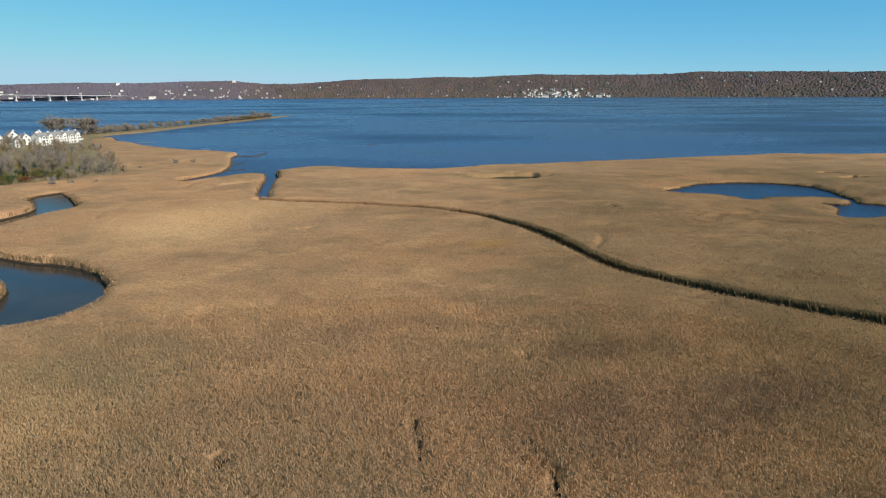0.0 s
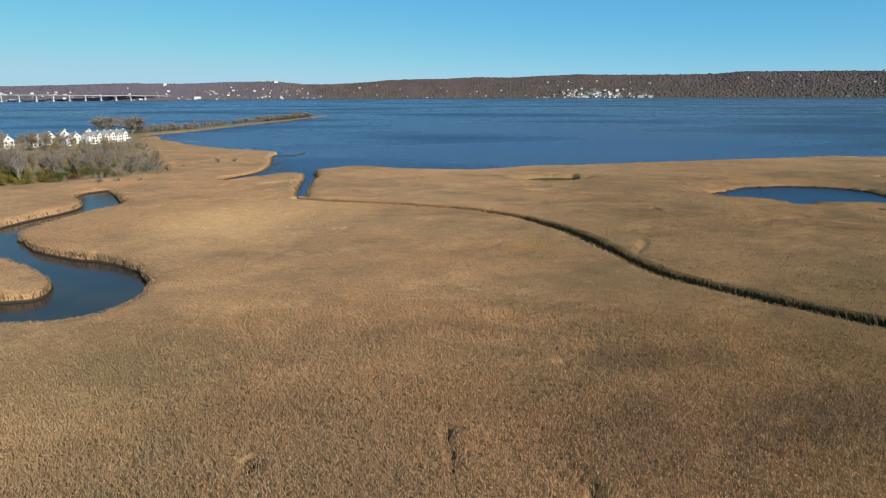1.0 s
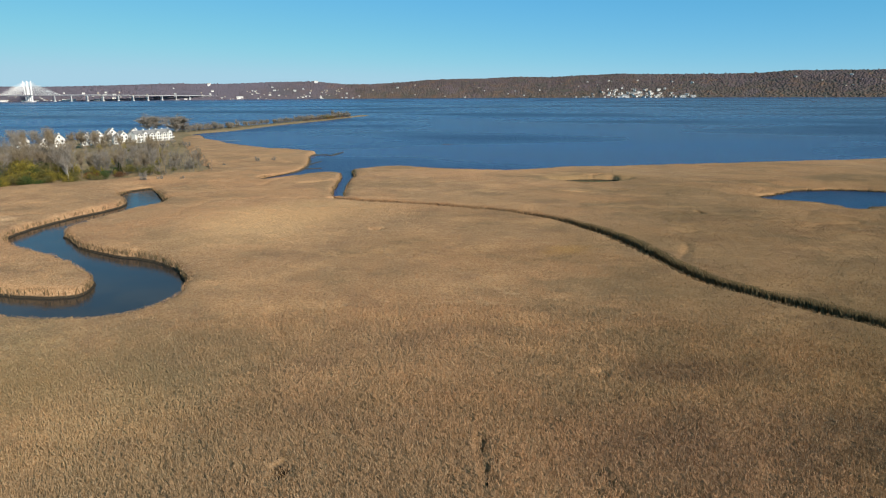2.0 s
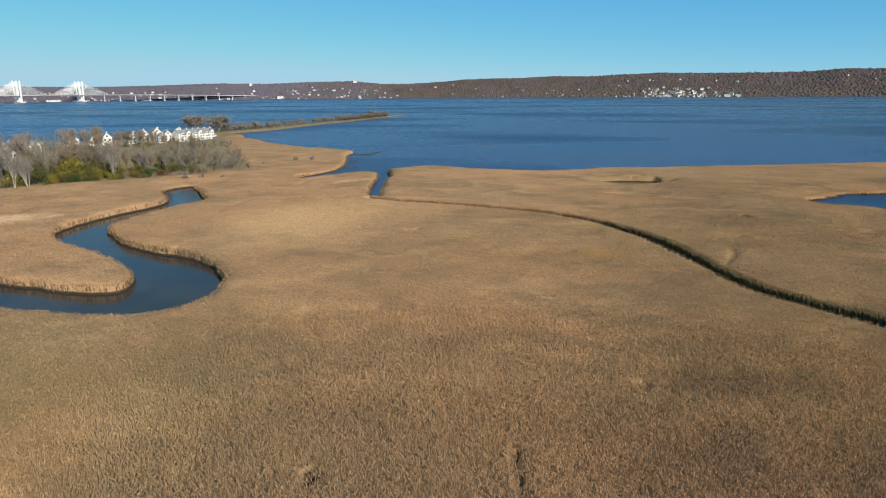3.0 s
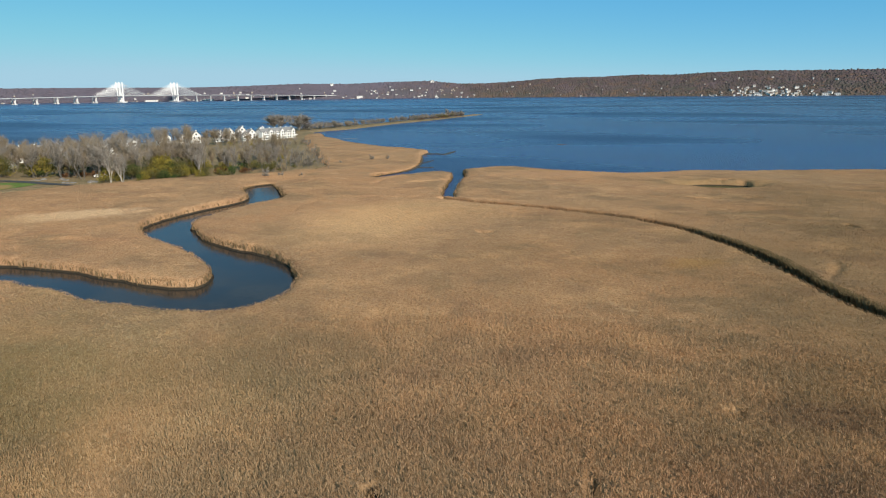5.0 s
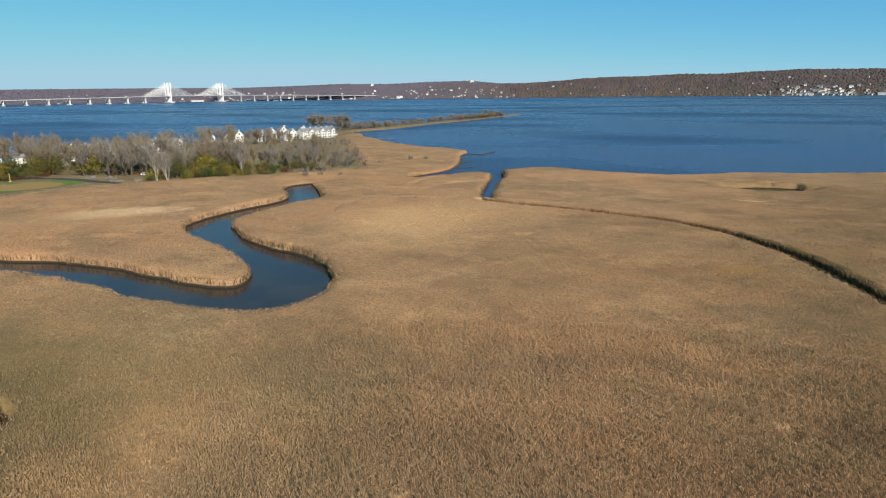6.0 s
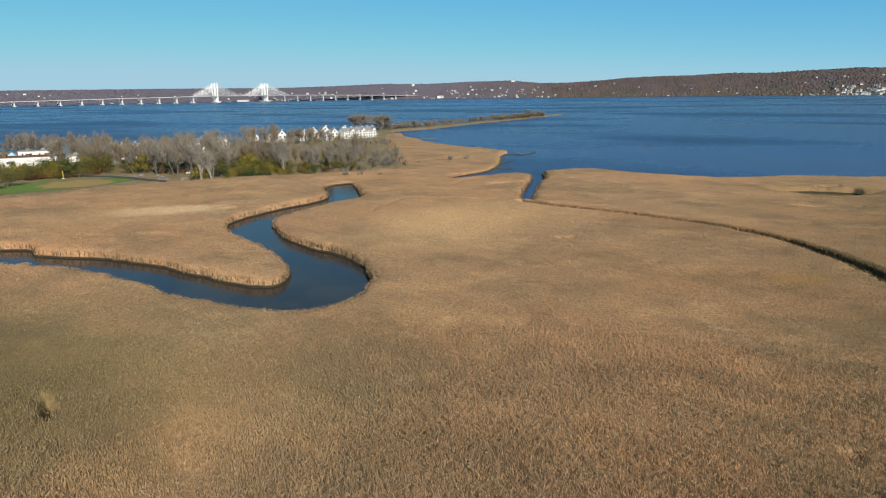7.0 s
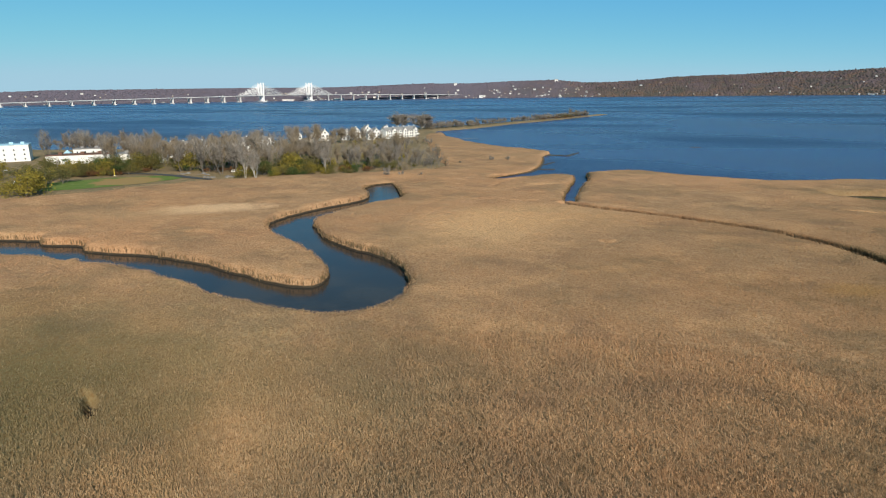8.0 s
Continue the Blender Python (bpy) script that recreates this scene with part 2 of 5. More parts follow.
def hill_soil():
    n = Nodes("hill_wood_floor")
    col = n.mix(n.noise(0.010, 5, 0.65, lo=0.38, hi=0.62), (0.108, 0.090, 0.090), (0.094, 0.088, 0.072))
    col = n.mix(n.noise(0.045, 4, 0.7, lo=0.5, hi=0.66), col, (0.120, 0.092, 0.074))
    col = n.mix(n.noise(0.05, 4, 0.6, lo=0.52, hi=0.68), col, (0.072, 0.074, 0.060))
    # the same bluish distance haze, put into the floor of the far left hills
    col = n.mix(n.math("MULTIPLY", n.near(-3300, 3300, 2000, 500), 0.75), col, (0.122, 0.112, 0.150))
    n.bump(n.noise(0.07, 4, 0.6), 0.5, 2.0)
    return n.finish(col, 1.0, 0, 0.0)


M_STEMS, M_DITCHREED = reed_stems("reed_stems", (0.16, 0.115, 0.062), 0.85), reed_stems("ditch_reeds", (0.14, 0.112, 0.058), 0.85, (60, 130, 100, 40))
M_POND = creek("pond_water", 0.7, 0.3, (0.016, 0.034, 0.085), (0.020, 0.046, 0.115))
M_TIPS, M_UNDER, M_RIVER, M_CREEK, M_POOL, M_SOIL, M_TURF, M_HILL = reed_tips(), reed_under(), river(), creek(), pool(), soil(), turf(), hill_soil()
M_MUD = plain("tidal_mud", (0.075, 0.062, 0.048), 0.55, vary=0.25, scale=0.7, bump=0.2)
M_WHITE = plain("white_siding", (0.74, 0.73, 0.70), 0.6, vary=0.06, scale=0.5)
M_GREYROOF = plain("grey_shingle", (0.30, 0.29, 0.285), 0.85, vary=0.15, scale=0.8, by_object=0.4)
M_BROWNROOF = plain("brown_roof", (0.16, 0.085, 0.06), 0.85, vary=0.15, scale=0.8)
M_BLUEROOF = plain("pale_blue_metal_roof", (0.36, 0.56, 0.68), 0.5, vary=0.06, scale=0.6)
M_GLASS = plain("dark_window_glass", (0.035, 0.045, 0.055), 0.12, vary=0.1)
M_CONCRETE = plain("pale_concrete", (0.62, 0.62, 0.60), 0.7, vary=0.06, scale=0.05)
M_PYLON = plain("white_pylon_concrete", (0.82, 0.82, 0.81), 0.6, vary=0.04, scale=0.05)
M_STEEL = plain("pale_steel", (0.55, 0.58, 0.60), 0.5, metal=0.2, vary=0.05, scale=0.1)
M_BARK = plain("grey_bark", (0.20, 0.175, 0.15), 0.9, vary=0.25, scale=3, bump=0.05, by_object=0.5)
M_PALEBARK = plain("pale_bark", (0.46, 0.42, 0.37), 0.85, vary=0.2, scale=3, bump=0.05)
M_TWIGS = islands("bare_twigs", [(0.135, 0.118, 0.10), (0.225, 0.20, 0.172), (0.32, 0.285, 0.245)])
M_TWIGSWARM = islands("warm_bare_twigs", [(0.14, 0.11, 0.075), (0.225, 0.178, 0.122), (0.29, 0.235, 0.162)])
M_YELLOW = islands("yellow_leaves", [(0.13, 0.115, 0.030), (0.24, 0.195, 0.038), (0.36, 0.28, 0.048), (0.20, 0.165, 0.04)], share=0.25)
M_OLIVE = islands("olive_leaves", [(0.075, 0.075, 0.028), (0.135, 0.122, 0.042), (0.185, 0.148, 0.055), (0.105, 0.118, 0.034)], share=0.25)
M_GREEN = islands("green_leaves", [(0.035, 0.06, 0.02), (0.065, 0.10, 0.03), (0.10, 0.135, 0.04)], share=0.25)
M_RUST = islands("rust_leaves", [(0.12, 0.055, 0.028), (0.19, 0.09, 0.04), (0.15, 0.10, 0.05)], share=0.2)
M_CEDAR = islands("dark_cedar", [(0.018, 0.03, 0.014), (0.04, 0.055, 0.022), (0.06, 0.07, 0.03)])
M_FARWOOD = islands("far_autumn_wood", [(0.055, 0.070, 0.052), (0.105, 0.094, 0.092), (0.128, 0.104, 0.106), (0.115, 0.094, 0.100), (0.138, 0.110, 0.088), (0.185, 0.122, 0.070), (0.085, 0.092, 0.062), (0.150, 0.125, 0.075)], patch=0.004, far_haze=(-3300, 3300, 2000, 500, 0.75, (0.122, 0.112, 0.150)))
M_GREYWALL = plain("grey_siding", (0.42, 0.41, 0.39), 0.7, vary=0.08, scale=0.5)
M_TANWALL = plain("tan_siding", (0.50, 0.42, 0.33), 0.7, vary=0.08, scale=0.5)
M_YPAINT = plain("yellow_paint", (0.62, 0.47, 0.07), 0.5)
M_ROAD = plain("asphalt", (0.075, 0.075, 0.078), 0.9, vary=0.15, scale=1.0)
M_POLE = plain("weathered_wood_pole", (0.19, 0.155, 0.125), 0.9, vary=0.2, scale=4)
M_CAR = plain("white_car_paint", (0.78, 0.78, 0.78), 0.3, vary=0.02)
M_RUBBER = plain("black_rubber", (0.025, 0.025, 0.025), 0.8)
M_ROCK = plain("grey_rock", (0.24, 0.22, 0.20), 0.9, vary=0.25, scale=0.8, bump=0.2, by_object=0.4)


# ---- builders ----
def part(name, bm, material, parent=None, label=""):
    me = bpy.data.meshes.new(name)
    bm.to_mesh(me)
    bm.free()
    me.materials.append(material)
    ob = new(name, me)
    ob.parent = parent
    if label:
        ob["label"] = label
    return ob


def sheet(name, verts, faces, material, parent=None, smooth=False):
    """A mesh from arrays: verts n x 3, faces m x 3 or m x 4."""
    me = bpy.data.meshes.new(name)
    verts, faces = np.asarray(verts, np.float32), np.asarray(faces, np.int32)
    me.vertices.add(len(verts))
    me.vertices.foreach_set("co", verts.ravel())
    k = faces.shape[1]
    me.loops.add(faces.size)
    me.loops.foreach_set("vertex_index", faces.ravel())
    me.polygons.add(len(faces))
    me.polygons.foreach_set("loop_start", np.arange(0, faces.size, k, dtype=np.int32))
    me.polygons.foreach_set("loop_total", np.full(len(faces), k, np.int32))
    if smooth:
        me.polygons.foreach_set("use_smooth", np.ones(len(faces), bool))
    me.update(calc_edges=True)
    me.materials.append(material)
    ob = new(name, me)
    ob.parent = parent
    return ob


def empty(name, m=None):
    ob = new(name)
    ob.empty_display_size = 0.5
    if m is not None:
        ob.matrix_world = m
    return ob


def box(bm, x0, y0, z0, x1, y1, z1, m=None):
    vs = bmesh.ops.create_cube(bm, size=1.0)["verts"]
    for v in vs:
        v.co = Vector((x0 + (v.co.x + 0.5) * (x1 - x0), y0 + (v.co.y + 0.5) * (y1 - y0), z0 + (v.co.z + 0.5) * (z1 - z0)))
        if m is not None:
            v.co = m @ v.co
    return vs


def beam(bm, a, b, ra, rb=None, sides=6):
    """A tapered round bar from a to b."""
    a, b, rb = Vector(a), Vector(b), ra if rb is None else rb
    q = (b - a).to_track_quat("Z", "Y").to_matrix()
    rings = []
    for c, r in ((a, ra), (b, rb)):
        rings.append([bm.verts.new(c + q @ Vector((r * math.cos(2 * math.pi * i / sides), r * math.sin(2 * math.pi * i / sides), 0))) for i in range(sides)])
    for i in range(sides):
        j = (i + 1) % sides
        bm.faces.new((rings[0][i], rings[0][j], rings[1][j], rings[1][i]))
    bm.faces.new(rings[0][::-1])
    bm.faces.new(rings[1])


def smooth_line(points, step):
    """A rounded line (Catmull-Rom) through control points, sampled about every step metres."""
    p = np.array(points, float)
    p = np.vstack([2 * p[0] - p[1], p, 2 * p[-1] - p[-2]])
    out = []
    for i in range(1, len(p) - 2):
        n = max(2, int(np.hypot(*(p[i + 1, :2] - p[i, :2])) / step))
        for u in np.arange(n) / n:
            out.append(0.5 * (2 * p[i] + (p[i + 1] - p[i - 1]) * u + (2 * p[i - 1] - 5 * p[i] + 4 * p[i + 1] - p[i + 2]) * u ** 2
                              + (3 * p[i] - p[i - 1] - 3 * p[i + 1] + p[i + 2]) * u ** 3))
    out.append(p[-2])
    return np.array(out)


def noise2(x, y, size, seed, octaves=3):
    """Smooth value noise over the plan, about -1 to 1."""
    total, amp = np.zeros_like(x, dtype=float), 1.0
    table = np.random.RandomState(seed).uniform(-1, 1, (256, 256))
    for o in range(octaves):
        u, v = x / size + 31.7 * o, y / size + 17.3 * o
        i, j = np.floor(u).astype(int), np.floor(v).astype(int)
        a, b = u - i, v - j
        a, b = a * a * (3 - 2 * a), b * b * (3 - 2 * b)
        total += amp * ((table[i % 256, j % 256] * (1 - a) + table[(i + 1) % 256, j % 256] * a) * (1 - b)
                        + (table[i % 256, (j + 1) % 256] * (1 - a) + table[(i + 1) % 256, (j + 1) % 256] * a) * b)
        amp, size = amp / 2, size / 2
    return total / 1.6


def chain_gap(x, y, chain):
    """Distance from a line of circles (x, y, half width): negative inside."""
    best = np.full(x.shape, 1e9)
    for cx, cy, r in chain:
        np.minimum(best, np.hypot(x - cx, y - cy) - r, out=best)
    return best


def poly_gap(x, y, poly):
    """Distance from a closed outline: positive inside."""
    best, inside = np.full(x.shape, 1e9), np.zeros(x.shape, bool)
    for (ax, ay), (bx, by) in zip(poly, np.roll(poly, -1, axis=0)):
        ex, ey = bx - ax, by - ay
        u = np.clip(((x - ax) * ex + (y - ay) * ey) / (ex * ex + ey * ey + 1e-9), 0, 1)
        np.minimum(best, np.hypot(x - ax - u * ex, y - ay - u * ey), out=best)
        if abs(ey) > 1e-9:
            inside ^= ((ay > y) != (by > y)) & (x < ex * (y - ay) / ey + ax)
    return np.where(inside, best, -best)


# ---- plan ----
CREEK_SOUTH = [(-430, 74), (-300, 81), (-240, 98), (-196.3, 108), (-178.7, 113.6), (-169.8, 114.5), (-163.6, 112.9), (-159.3, 115.6), (-150.3, 115), (-142.9, 116.2), (-133.5, 114.6),
               (-121.3, 112.2), (-112.6, 110.2), (-100.5, 109), (-92, 109.8), (-85.3, 110.6), (-80.8, 112), (-76.2, 115.3), (-74.3, 120), (-74.3, 124), (-75.5, 130), (-78, 137)]
CREEK_EAST = [(-81.5, 141.5), (-85.8, 147), (-91.8, 152.4), (-100.6, 157.3), (-108.3, 159.9), (-116.5, 162.7), (-126.3, 167), (-134.9, 173.4), (-145.8, 183.1), (-147.8, 187.5), (-148.9, 195.6),
              (-149.3, 203), (-149, 215), (-147, 226), (-145, 236), (-146.5, 245), (-152.8, 252), (-161.3, 262.6), (-170.4, 274.4), (-177, 281)]
CREEK_WEST = [(-181, 272), (-178.5, 262), (-172, 252), (-163, 243), (-160.3, 236), (-160.3, 224.8), (-162.2, 219.6), (-164.2, 207.6), (-164.9, 198.3), (-164, 188), (-162, 180), (-157, 173.3)]
TONGUE = [(-151.8, 168.2), (-142.5, 162), (-130, 156), (-117.5, 149.3), (-107, 141.8), (-101.5, 136.8), (-99.3, 131.5), (-99.3, 127.8), (-101.5, 125.6), (-105.5, 125), (-112, 125.4), (-118.5, 126.2),
          (-129, 128.2), (-141.6, 129.9), (-153.4, 130.1), (-164.2, 129.1), (-173.7, 126.7), (-184, 124.4), (-188, 127.5), (-194, 128), (-204.2, 123.8), (-211, 126.5), (-220, 123), (-260, 112), (-320, 101), (-430, 95)]
INLET = [(-97, 334), (-93.8, 326), (-91, 315), (-89, 302), (-86.4, 290), (-85, 281), (-82.5, 271), (-79, 261), (-75.5, 254), (-72.5, 250.5), (-73.5, 257), (-77.2, 271), (-80.5, 285), (-83, 298), (-86, 318),
         (-88.5, 330), (-92.5, 341), (-94, 347), (-95, 358), (-106, 352), (-104, 341)]
POND = [(100, 276), (105.5, 282), (110, 284), (122, 297.3), (131.6, 300.7), (143.4, 302.2), (154.3, 301.8), (167.6, 295.6), (173.2, 286.5), (173.5, 273), (171.8, 262.6), (170, 252.5), (167.5, 245.5), (172, 241),
        (180, 238), (260, 236), (260, 216), (165, 217.5), (158, 216.5), (152, 213.5), (146, 213.5), (141.8, 216), (147.5, 227), (152, 236), (151, 239.5), (152, 243.5), (157.5, 240.5), (163, 243), (165.5, 249.5),
        (164, 254.3), (154.8, 255.1), (146.2, 256.8), (135.7, 257.1), (131.3, 253), (126.5, 250.4), (123.9, 254.7), (123.7, 262), (115.3, 268.3), (104.9, 270.5)]


def rounded(points, step_m):
    return smooth_line([(x, y, 0) for x, y in points], step_m)[:, :2]


CREEK, INLET, POND = rounded(CREEK_SOUTH + CREEK_EAST + CREEK_WEST + TONGUE, 3), rounded(INLET, 3), rounded(POND, 3)
DITCH = smooth_line([(-77, 251.6, 1.6), (-69, 247.3, 1.3), (-52, 243.2, 1.2), (-32, 238, 1.2), (-8, 228.9, 1.3), (9, 217.0, 1.4), (22, 201.0, 1.6), (29, 188.6, 1.7), (35, 171.4, 1.7),
                     (40, 154.3, 1.7), (45.2, 142.8, 1.7), (53.2, 134.3, 1.7), (62.2, 125.8, 1.7), (70.2, 118, 1.7), (79.2, 111.3, 1.7), (110, 89, 1.6), (170, 53.1, 1.6)], 1.0)
# slits and trampled spots in the reeds: x, y, half width
SLITS = [smooth_line(s, 0.5) for s in (
    [(-27.6, 65.6, 0.6), (-27.1, 66.9, 0.55)], [(-2.7, 66.2, 0.22), (-3.4, 70.7, 0.38), (-4, 75.6, 0.15)], [(12.3, 59.1, 0.40), (13.1, 62.7, 0.42), (11.6, 67, 0.26), (9.7, 70.8, 0.14)],
    [(-34, 104.7, 0.12), (-36.2, 111, 0.22), (-37.3, 115, 0.28), (-38.9, 119, 0.2), (-40.1, 125.4, 0.12)], [(-23, 116, 0.16), (-23.4, 120, 0.22), (-25, 125, 0.14)], [(16.1, 110, 0.14), (17, 116, 0.26), (18.1, 123, 0.14)],
    [(-92.2, 66.6, 0.35), (-90.4, 66.2, 0.7), (-88.5, 65.4, 0.95), (-86.7, 64.0, 0.95), (-85.2, 62.4, 0.4)], [(13.0, 95.2, 0.4), (14.0, 95.9, 0.4)], [(-104.0, 58.5, 0.7), (-105, 59.2, 0.5)],
    [(-46.5, 193.6, 0.5), (-44, 192.6, 0.5), (-43.5, 195, 0.4)], [(-47, 163, 0.35), (-43, 163.2, 0.35)], [(23, 96.5, 0.3), (27, 97.4, 0.35)],
    [(64, 232, 0.4), (65, 229, 0.4)], [(94.5, 179, 0.35), (94, 175, 0.3)], [(34, 331, 0.7), (39, 332.5, 0.9), (43, 333, 0.6)], [(41, 279, 0.5), (47, 278, 0.6)],
    [(197, 321, 1.3), (203, 323, 1.8), (208, 320, 1.3)], [(199, 305, 1.3), (204, 306, 1.6), (211, 308, 1.6), (218, 304, 1.4)], [(-30, 136, 0.25), (-32, 140, 0.3)], [(18, 274, 0.4), (31, 274, 0.5)])]
CRACKS = [c for c in SLITS if c[:, 2].max() < 0.36]      # mere partings of the plumes
SLITS = [c for c in SLITS if c[:, 2].max() >= 0.36]
SMALL_POND = smooth_line([(24, 320, 3.5), (31, 320, 7), (38, 321, 7.5), (45, 323, 5)], 2)
SHORE_EAST = [(900, 454), (301, 424), (240, 428), (188, 413), (142, 400), (98, 386), (49, 373), (20, 365), (4, 355), (-16, 351), (-40.5, 355.5), (-54.4, 361.5), (-70, 367), (-80, 361), (-91, 351), (-95, 346),
              (-97.5, 334.5), (-102.6, 337), (-109.4, 334), (-115, 327), (-120, 319.5), (-124, 313), (-130, 306)]
SHORE_POINT = [(-136.5, 316), (-133.5, 328), (-129.6, 340.4), (-127.5, 352), (-128.5, 366), (-132.4, 383), (-139.2, 407.6), (-146.9, 427.5), (-150, 443), (-150, 453), (-156, 457), (-176.4, 472.3), (-192.5, 477.5),
               (-214, 493), (-240, 515.5), (-253, 525), (-270.6, 548), (-302, 579), (-322, 610)]
SHORE_SPIT = [(-331, 626), (-360, 668), (-352, 706), (-342, 740), (-339, 792), (-336, 852), (-327, 908), (-318, 971), (-308, 1042), (-300, 1138), (-291, 1232), (-306, 1236), (-328, 1140), (-344, 1045),
              (-356, 970), (-366, 900), (-380, 830), (-402, 750), (-440, 680), (-446, 580), (-452, 480), (-474, 410), (-520, 360), (-640, 330), (-900, 310)]
SHORE_BACK = [(-1500, 310), (-1500, -700), (900, -700)]
UPLAND = [(-1480, 140), (-430, 148), (-340, 156), (-300, 163), (-287, 186), (-278, 216), (-270, 238), (-246, 264), (-222, 289), (-197, 308), (-183, 330), (-186, 362), (-222, 412),
          (-264, 480), (-300, 538), (-326, 588), (-425, 640), (-436, 560), (-444, 470), (-466, 400), (-520, 345), (-640, 318), (-1480, 300)]
shore = np.vstack([rounded(SHORE_EAST + SHORE_POINT + SHORE_SPIT, 6), SHORE_BACK])
upland = np.array(UPLAND, float)

def step(x, lo, hi):
    u = np.clip((x - lo) / (hi - lo), 0, 1)
    return u * u * (3 - 2 * u)


# water gap, upland gap and slit gap kept on a one-metre raster of the plan
GX0, GY0, GN, GM = -640, -20, 1000, 780
gx, gy = np.meshgrid(GX0 + np.arange(GN), GY0 + np.arange(GM), indexing="ij")
fx, fy = gx.astype(float), gy.astype(float)
wobble = 0.55 * noise2(fx, fy, 8, 3) + 0.6 * noise2(fx, fy, 3.2, 4, 1)


def coarse(outline):
    """Distance from an outline, worked out every 4 m and filled in between."""
    ci, cj = np.meshgrid(GX0 + 4.0 * np.arange(GN // 4 + 2), GY0 + 4.0 * np.arange(GM // 4 + 2), indexing="ij")
    c = poly_gap(ci, cj, outline)
    u, v = np.arange(GN) / 4, np.arange(GM) / 4
    i, j = u.astype(int), v.astype(int)
    a, b = (u - i)[:, None], (v - j)[None]
    i, j = i[:, None], j[None]
    return (c[i, j] * (1 - a) + c[i + 1, j] * a) * (1 - b) + (c[i, j + 1] * (1 - a) + c[i + 1, j + 1] * a) * b


land_gap = coarse(shore)


def water_gap(x, y, outline, reach=40.0):
    """Distance from a closed sheet of water: negative inside, cut off at reach."""
    lo, hi = outline.min(0) - reach, outline.max(0) + reach
    near = (x > lo[0]) & (x < hi[0]) & (y > lo[1]) & (y < hi[1])
    best = np.full(x.shape, reach)
    best[near] = np.minimum(reach, -poly_gap(x[near], y[near], outline))
    return best


mouth = (fx > -175) & (fx < -20) & (fy > 288) & (fy < 480)
land_gap[mouth] = poly_gap(fx[mouth], fy[mouth], shore)
pond_gap = water_gap(fx, fy, POND)
for gap_here in (water_gap(fx, fy, CREEK), water_gap(fx, fy, INLET), pond_gap, chain_gap(fx, fy, SMALL_POND)):
    np.minimum(land_gap, gap_here, out=land_gap)
land_gap += wobble - 0.2 + 1.6 * noise2(fx, fy, 4.5, 6, 2) * step(pond_gap, 12, 4)
upland_gap = coarse(upland) + 3 * noise2(fx, fy, 14, 8)
small_pond = chain_gap(fx, fy, SMALL_POND) + 2 * noise2(fx, fy, 6, 9)


def sample(grid, x, y):
    u, v = np.clip(x - GX0, 0, GN - 1.001), np.clip(y - GY0, 0, GM - 1.001)
    i, j = u.astype(int), v.astype(int)
    a, b = u - i, v - j
    return (grid[i, j] * (1 - a) + grid[i + 1, j] * a) * (1 - b) + (grid[i, j + 1] * (1 - a) + grid[i + 1, j + 1] * a) * b


def ditch_gap(x, y, slits=True, cracks=False):
    best = np.full(x.shape, 9.0)
    for chain in (DITCH, *(SLITS if slits else ()), *(CRACKS if cracks else ())):
        lo, hi = chain[:, :2].min(0) - 4, chain[:, :2].max(0) + 4
        near = (x > lo[0]) & (x < hi[0]) & (y > lo[1]) & (y < hi[1])
        if near.any():
            best[near] = np.minimum(best[near], chain_gap(x[near], y[near], chain))
    return best


def reed_height(x, y):
    """Top of the reeds above the water."""
    h = 2.95 + 0.28 * noise2(x, y, 26, 11) + 0.24 * noise2(x, y, 9, 12) + 0.12 * noise2(x, y, 3.4, 13, 1)
    crease = np.abs(noise2(x, y, 34, 61, 2)) + 0.10 * noise2(x, y, 11, 62, 1)
    h = h - 0.75 * step(crease, 0.07, 0.0) * step(noise2(x, y, 55, 63, 1), 0.05, 0.45)
    h = h + 0.22 * np.abs(noise2(x, y, 15, 64, 2)) - 0.3 * step(noise2(x, y, 6, 65, 2), 0.45, 0.75)
    h = h - 1.3 * step(sample(pond_gap, x, y), 16, 2) - 0.5 * step(sample(land_gap, x, y), 4, 0.3)
    h = h - 2.2 * step(sample(small_pond, x, y), 10, 1) * step(y - 321, 6, 0) - 1.3 * step(np.hypot(x + 155, y - 365), 52, 30) - 1.5 * step(np.hypot(x + 176, y - 282), 24, 10)
    return h


# ---- ground, water ----
def grid_faces(n, m):
    i, j = np.meshgrid(np.arange(n - 1), np.arange(m - 1), indexing="ij")
    a = (i * m + j).ravel()
    return np.c_[a, a + m, a + m + 1, a + 1]


axis_x = np.r_[[-9000, -4000, -1500, -900], np.arange(-640, -180, 5), np.arange(-180, 330, 10), [400, 900, 2000, 4000, 9000]].astype(float)
axis_y = np.r_[[-9000, -3000, -700, -200], np.arange(-20, 740, 5), [790, 850, 930, 1000, 1100, 1200, 1290, 1400, 2000, 4000, 9000]].astype(float)
ax, ay = np.meshgrid(axis_x, axis_y, indexing="ij")
full = poly_gap(ax, ay, shore)
inner = (ax >= GX0) & (ax <= GX0 + GN - 1) & (ay >= GY0) & (ay <= GY0 + GM - 1)
gap = np.where(inner, np.minimum(sample(land_gap, ax, ay), full + 5), full)
up = np.where(inner, sample(upland_gap, ax, ay), poly_gap(ax, ay, upland))
up = np.maximum(up, np.where(ay > 590, full - 1.0, -50))
az = -2.2 + 1.3 * step(gap, -2.5, 4.5) + 2.5 * step(up, -3, 6) + 0.06 * noise2(ax, ay, 20, 5) * (gap > 3)
ground = sheet("ground", np.c_[ax.ravel(), ay.ravel(), az.ravel()], grid_faces(*ax.shape), M_SOIL, smooth=True)
tagged(ground, "brown marsh soil and dry grass under reeds and trees", "ground", kind="structure")


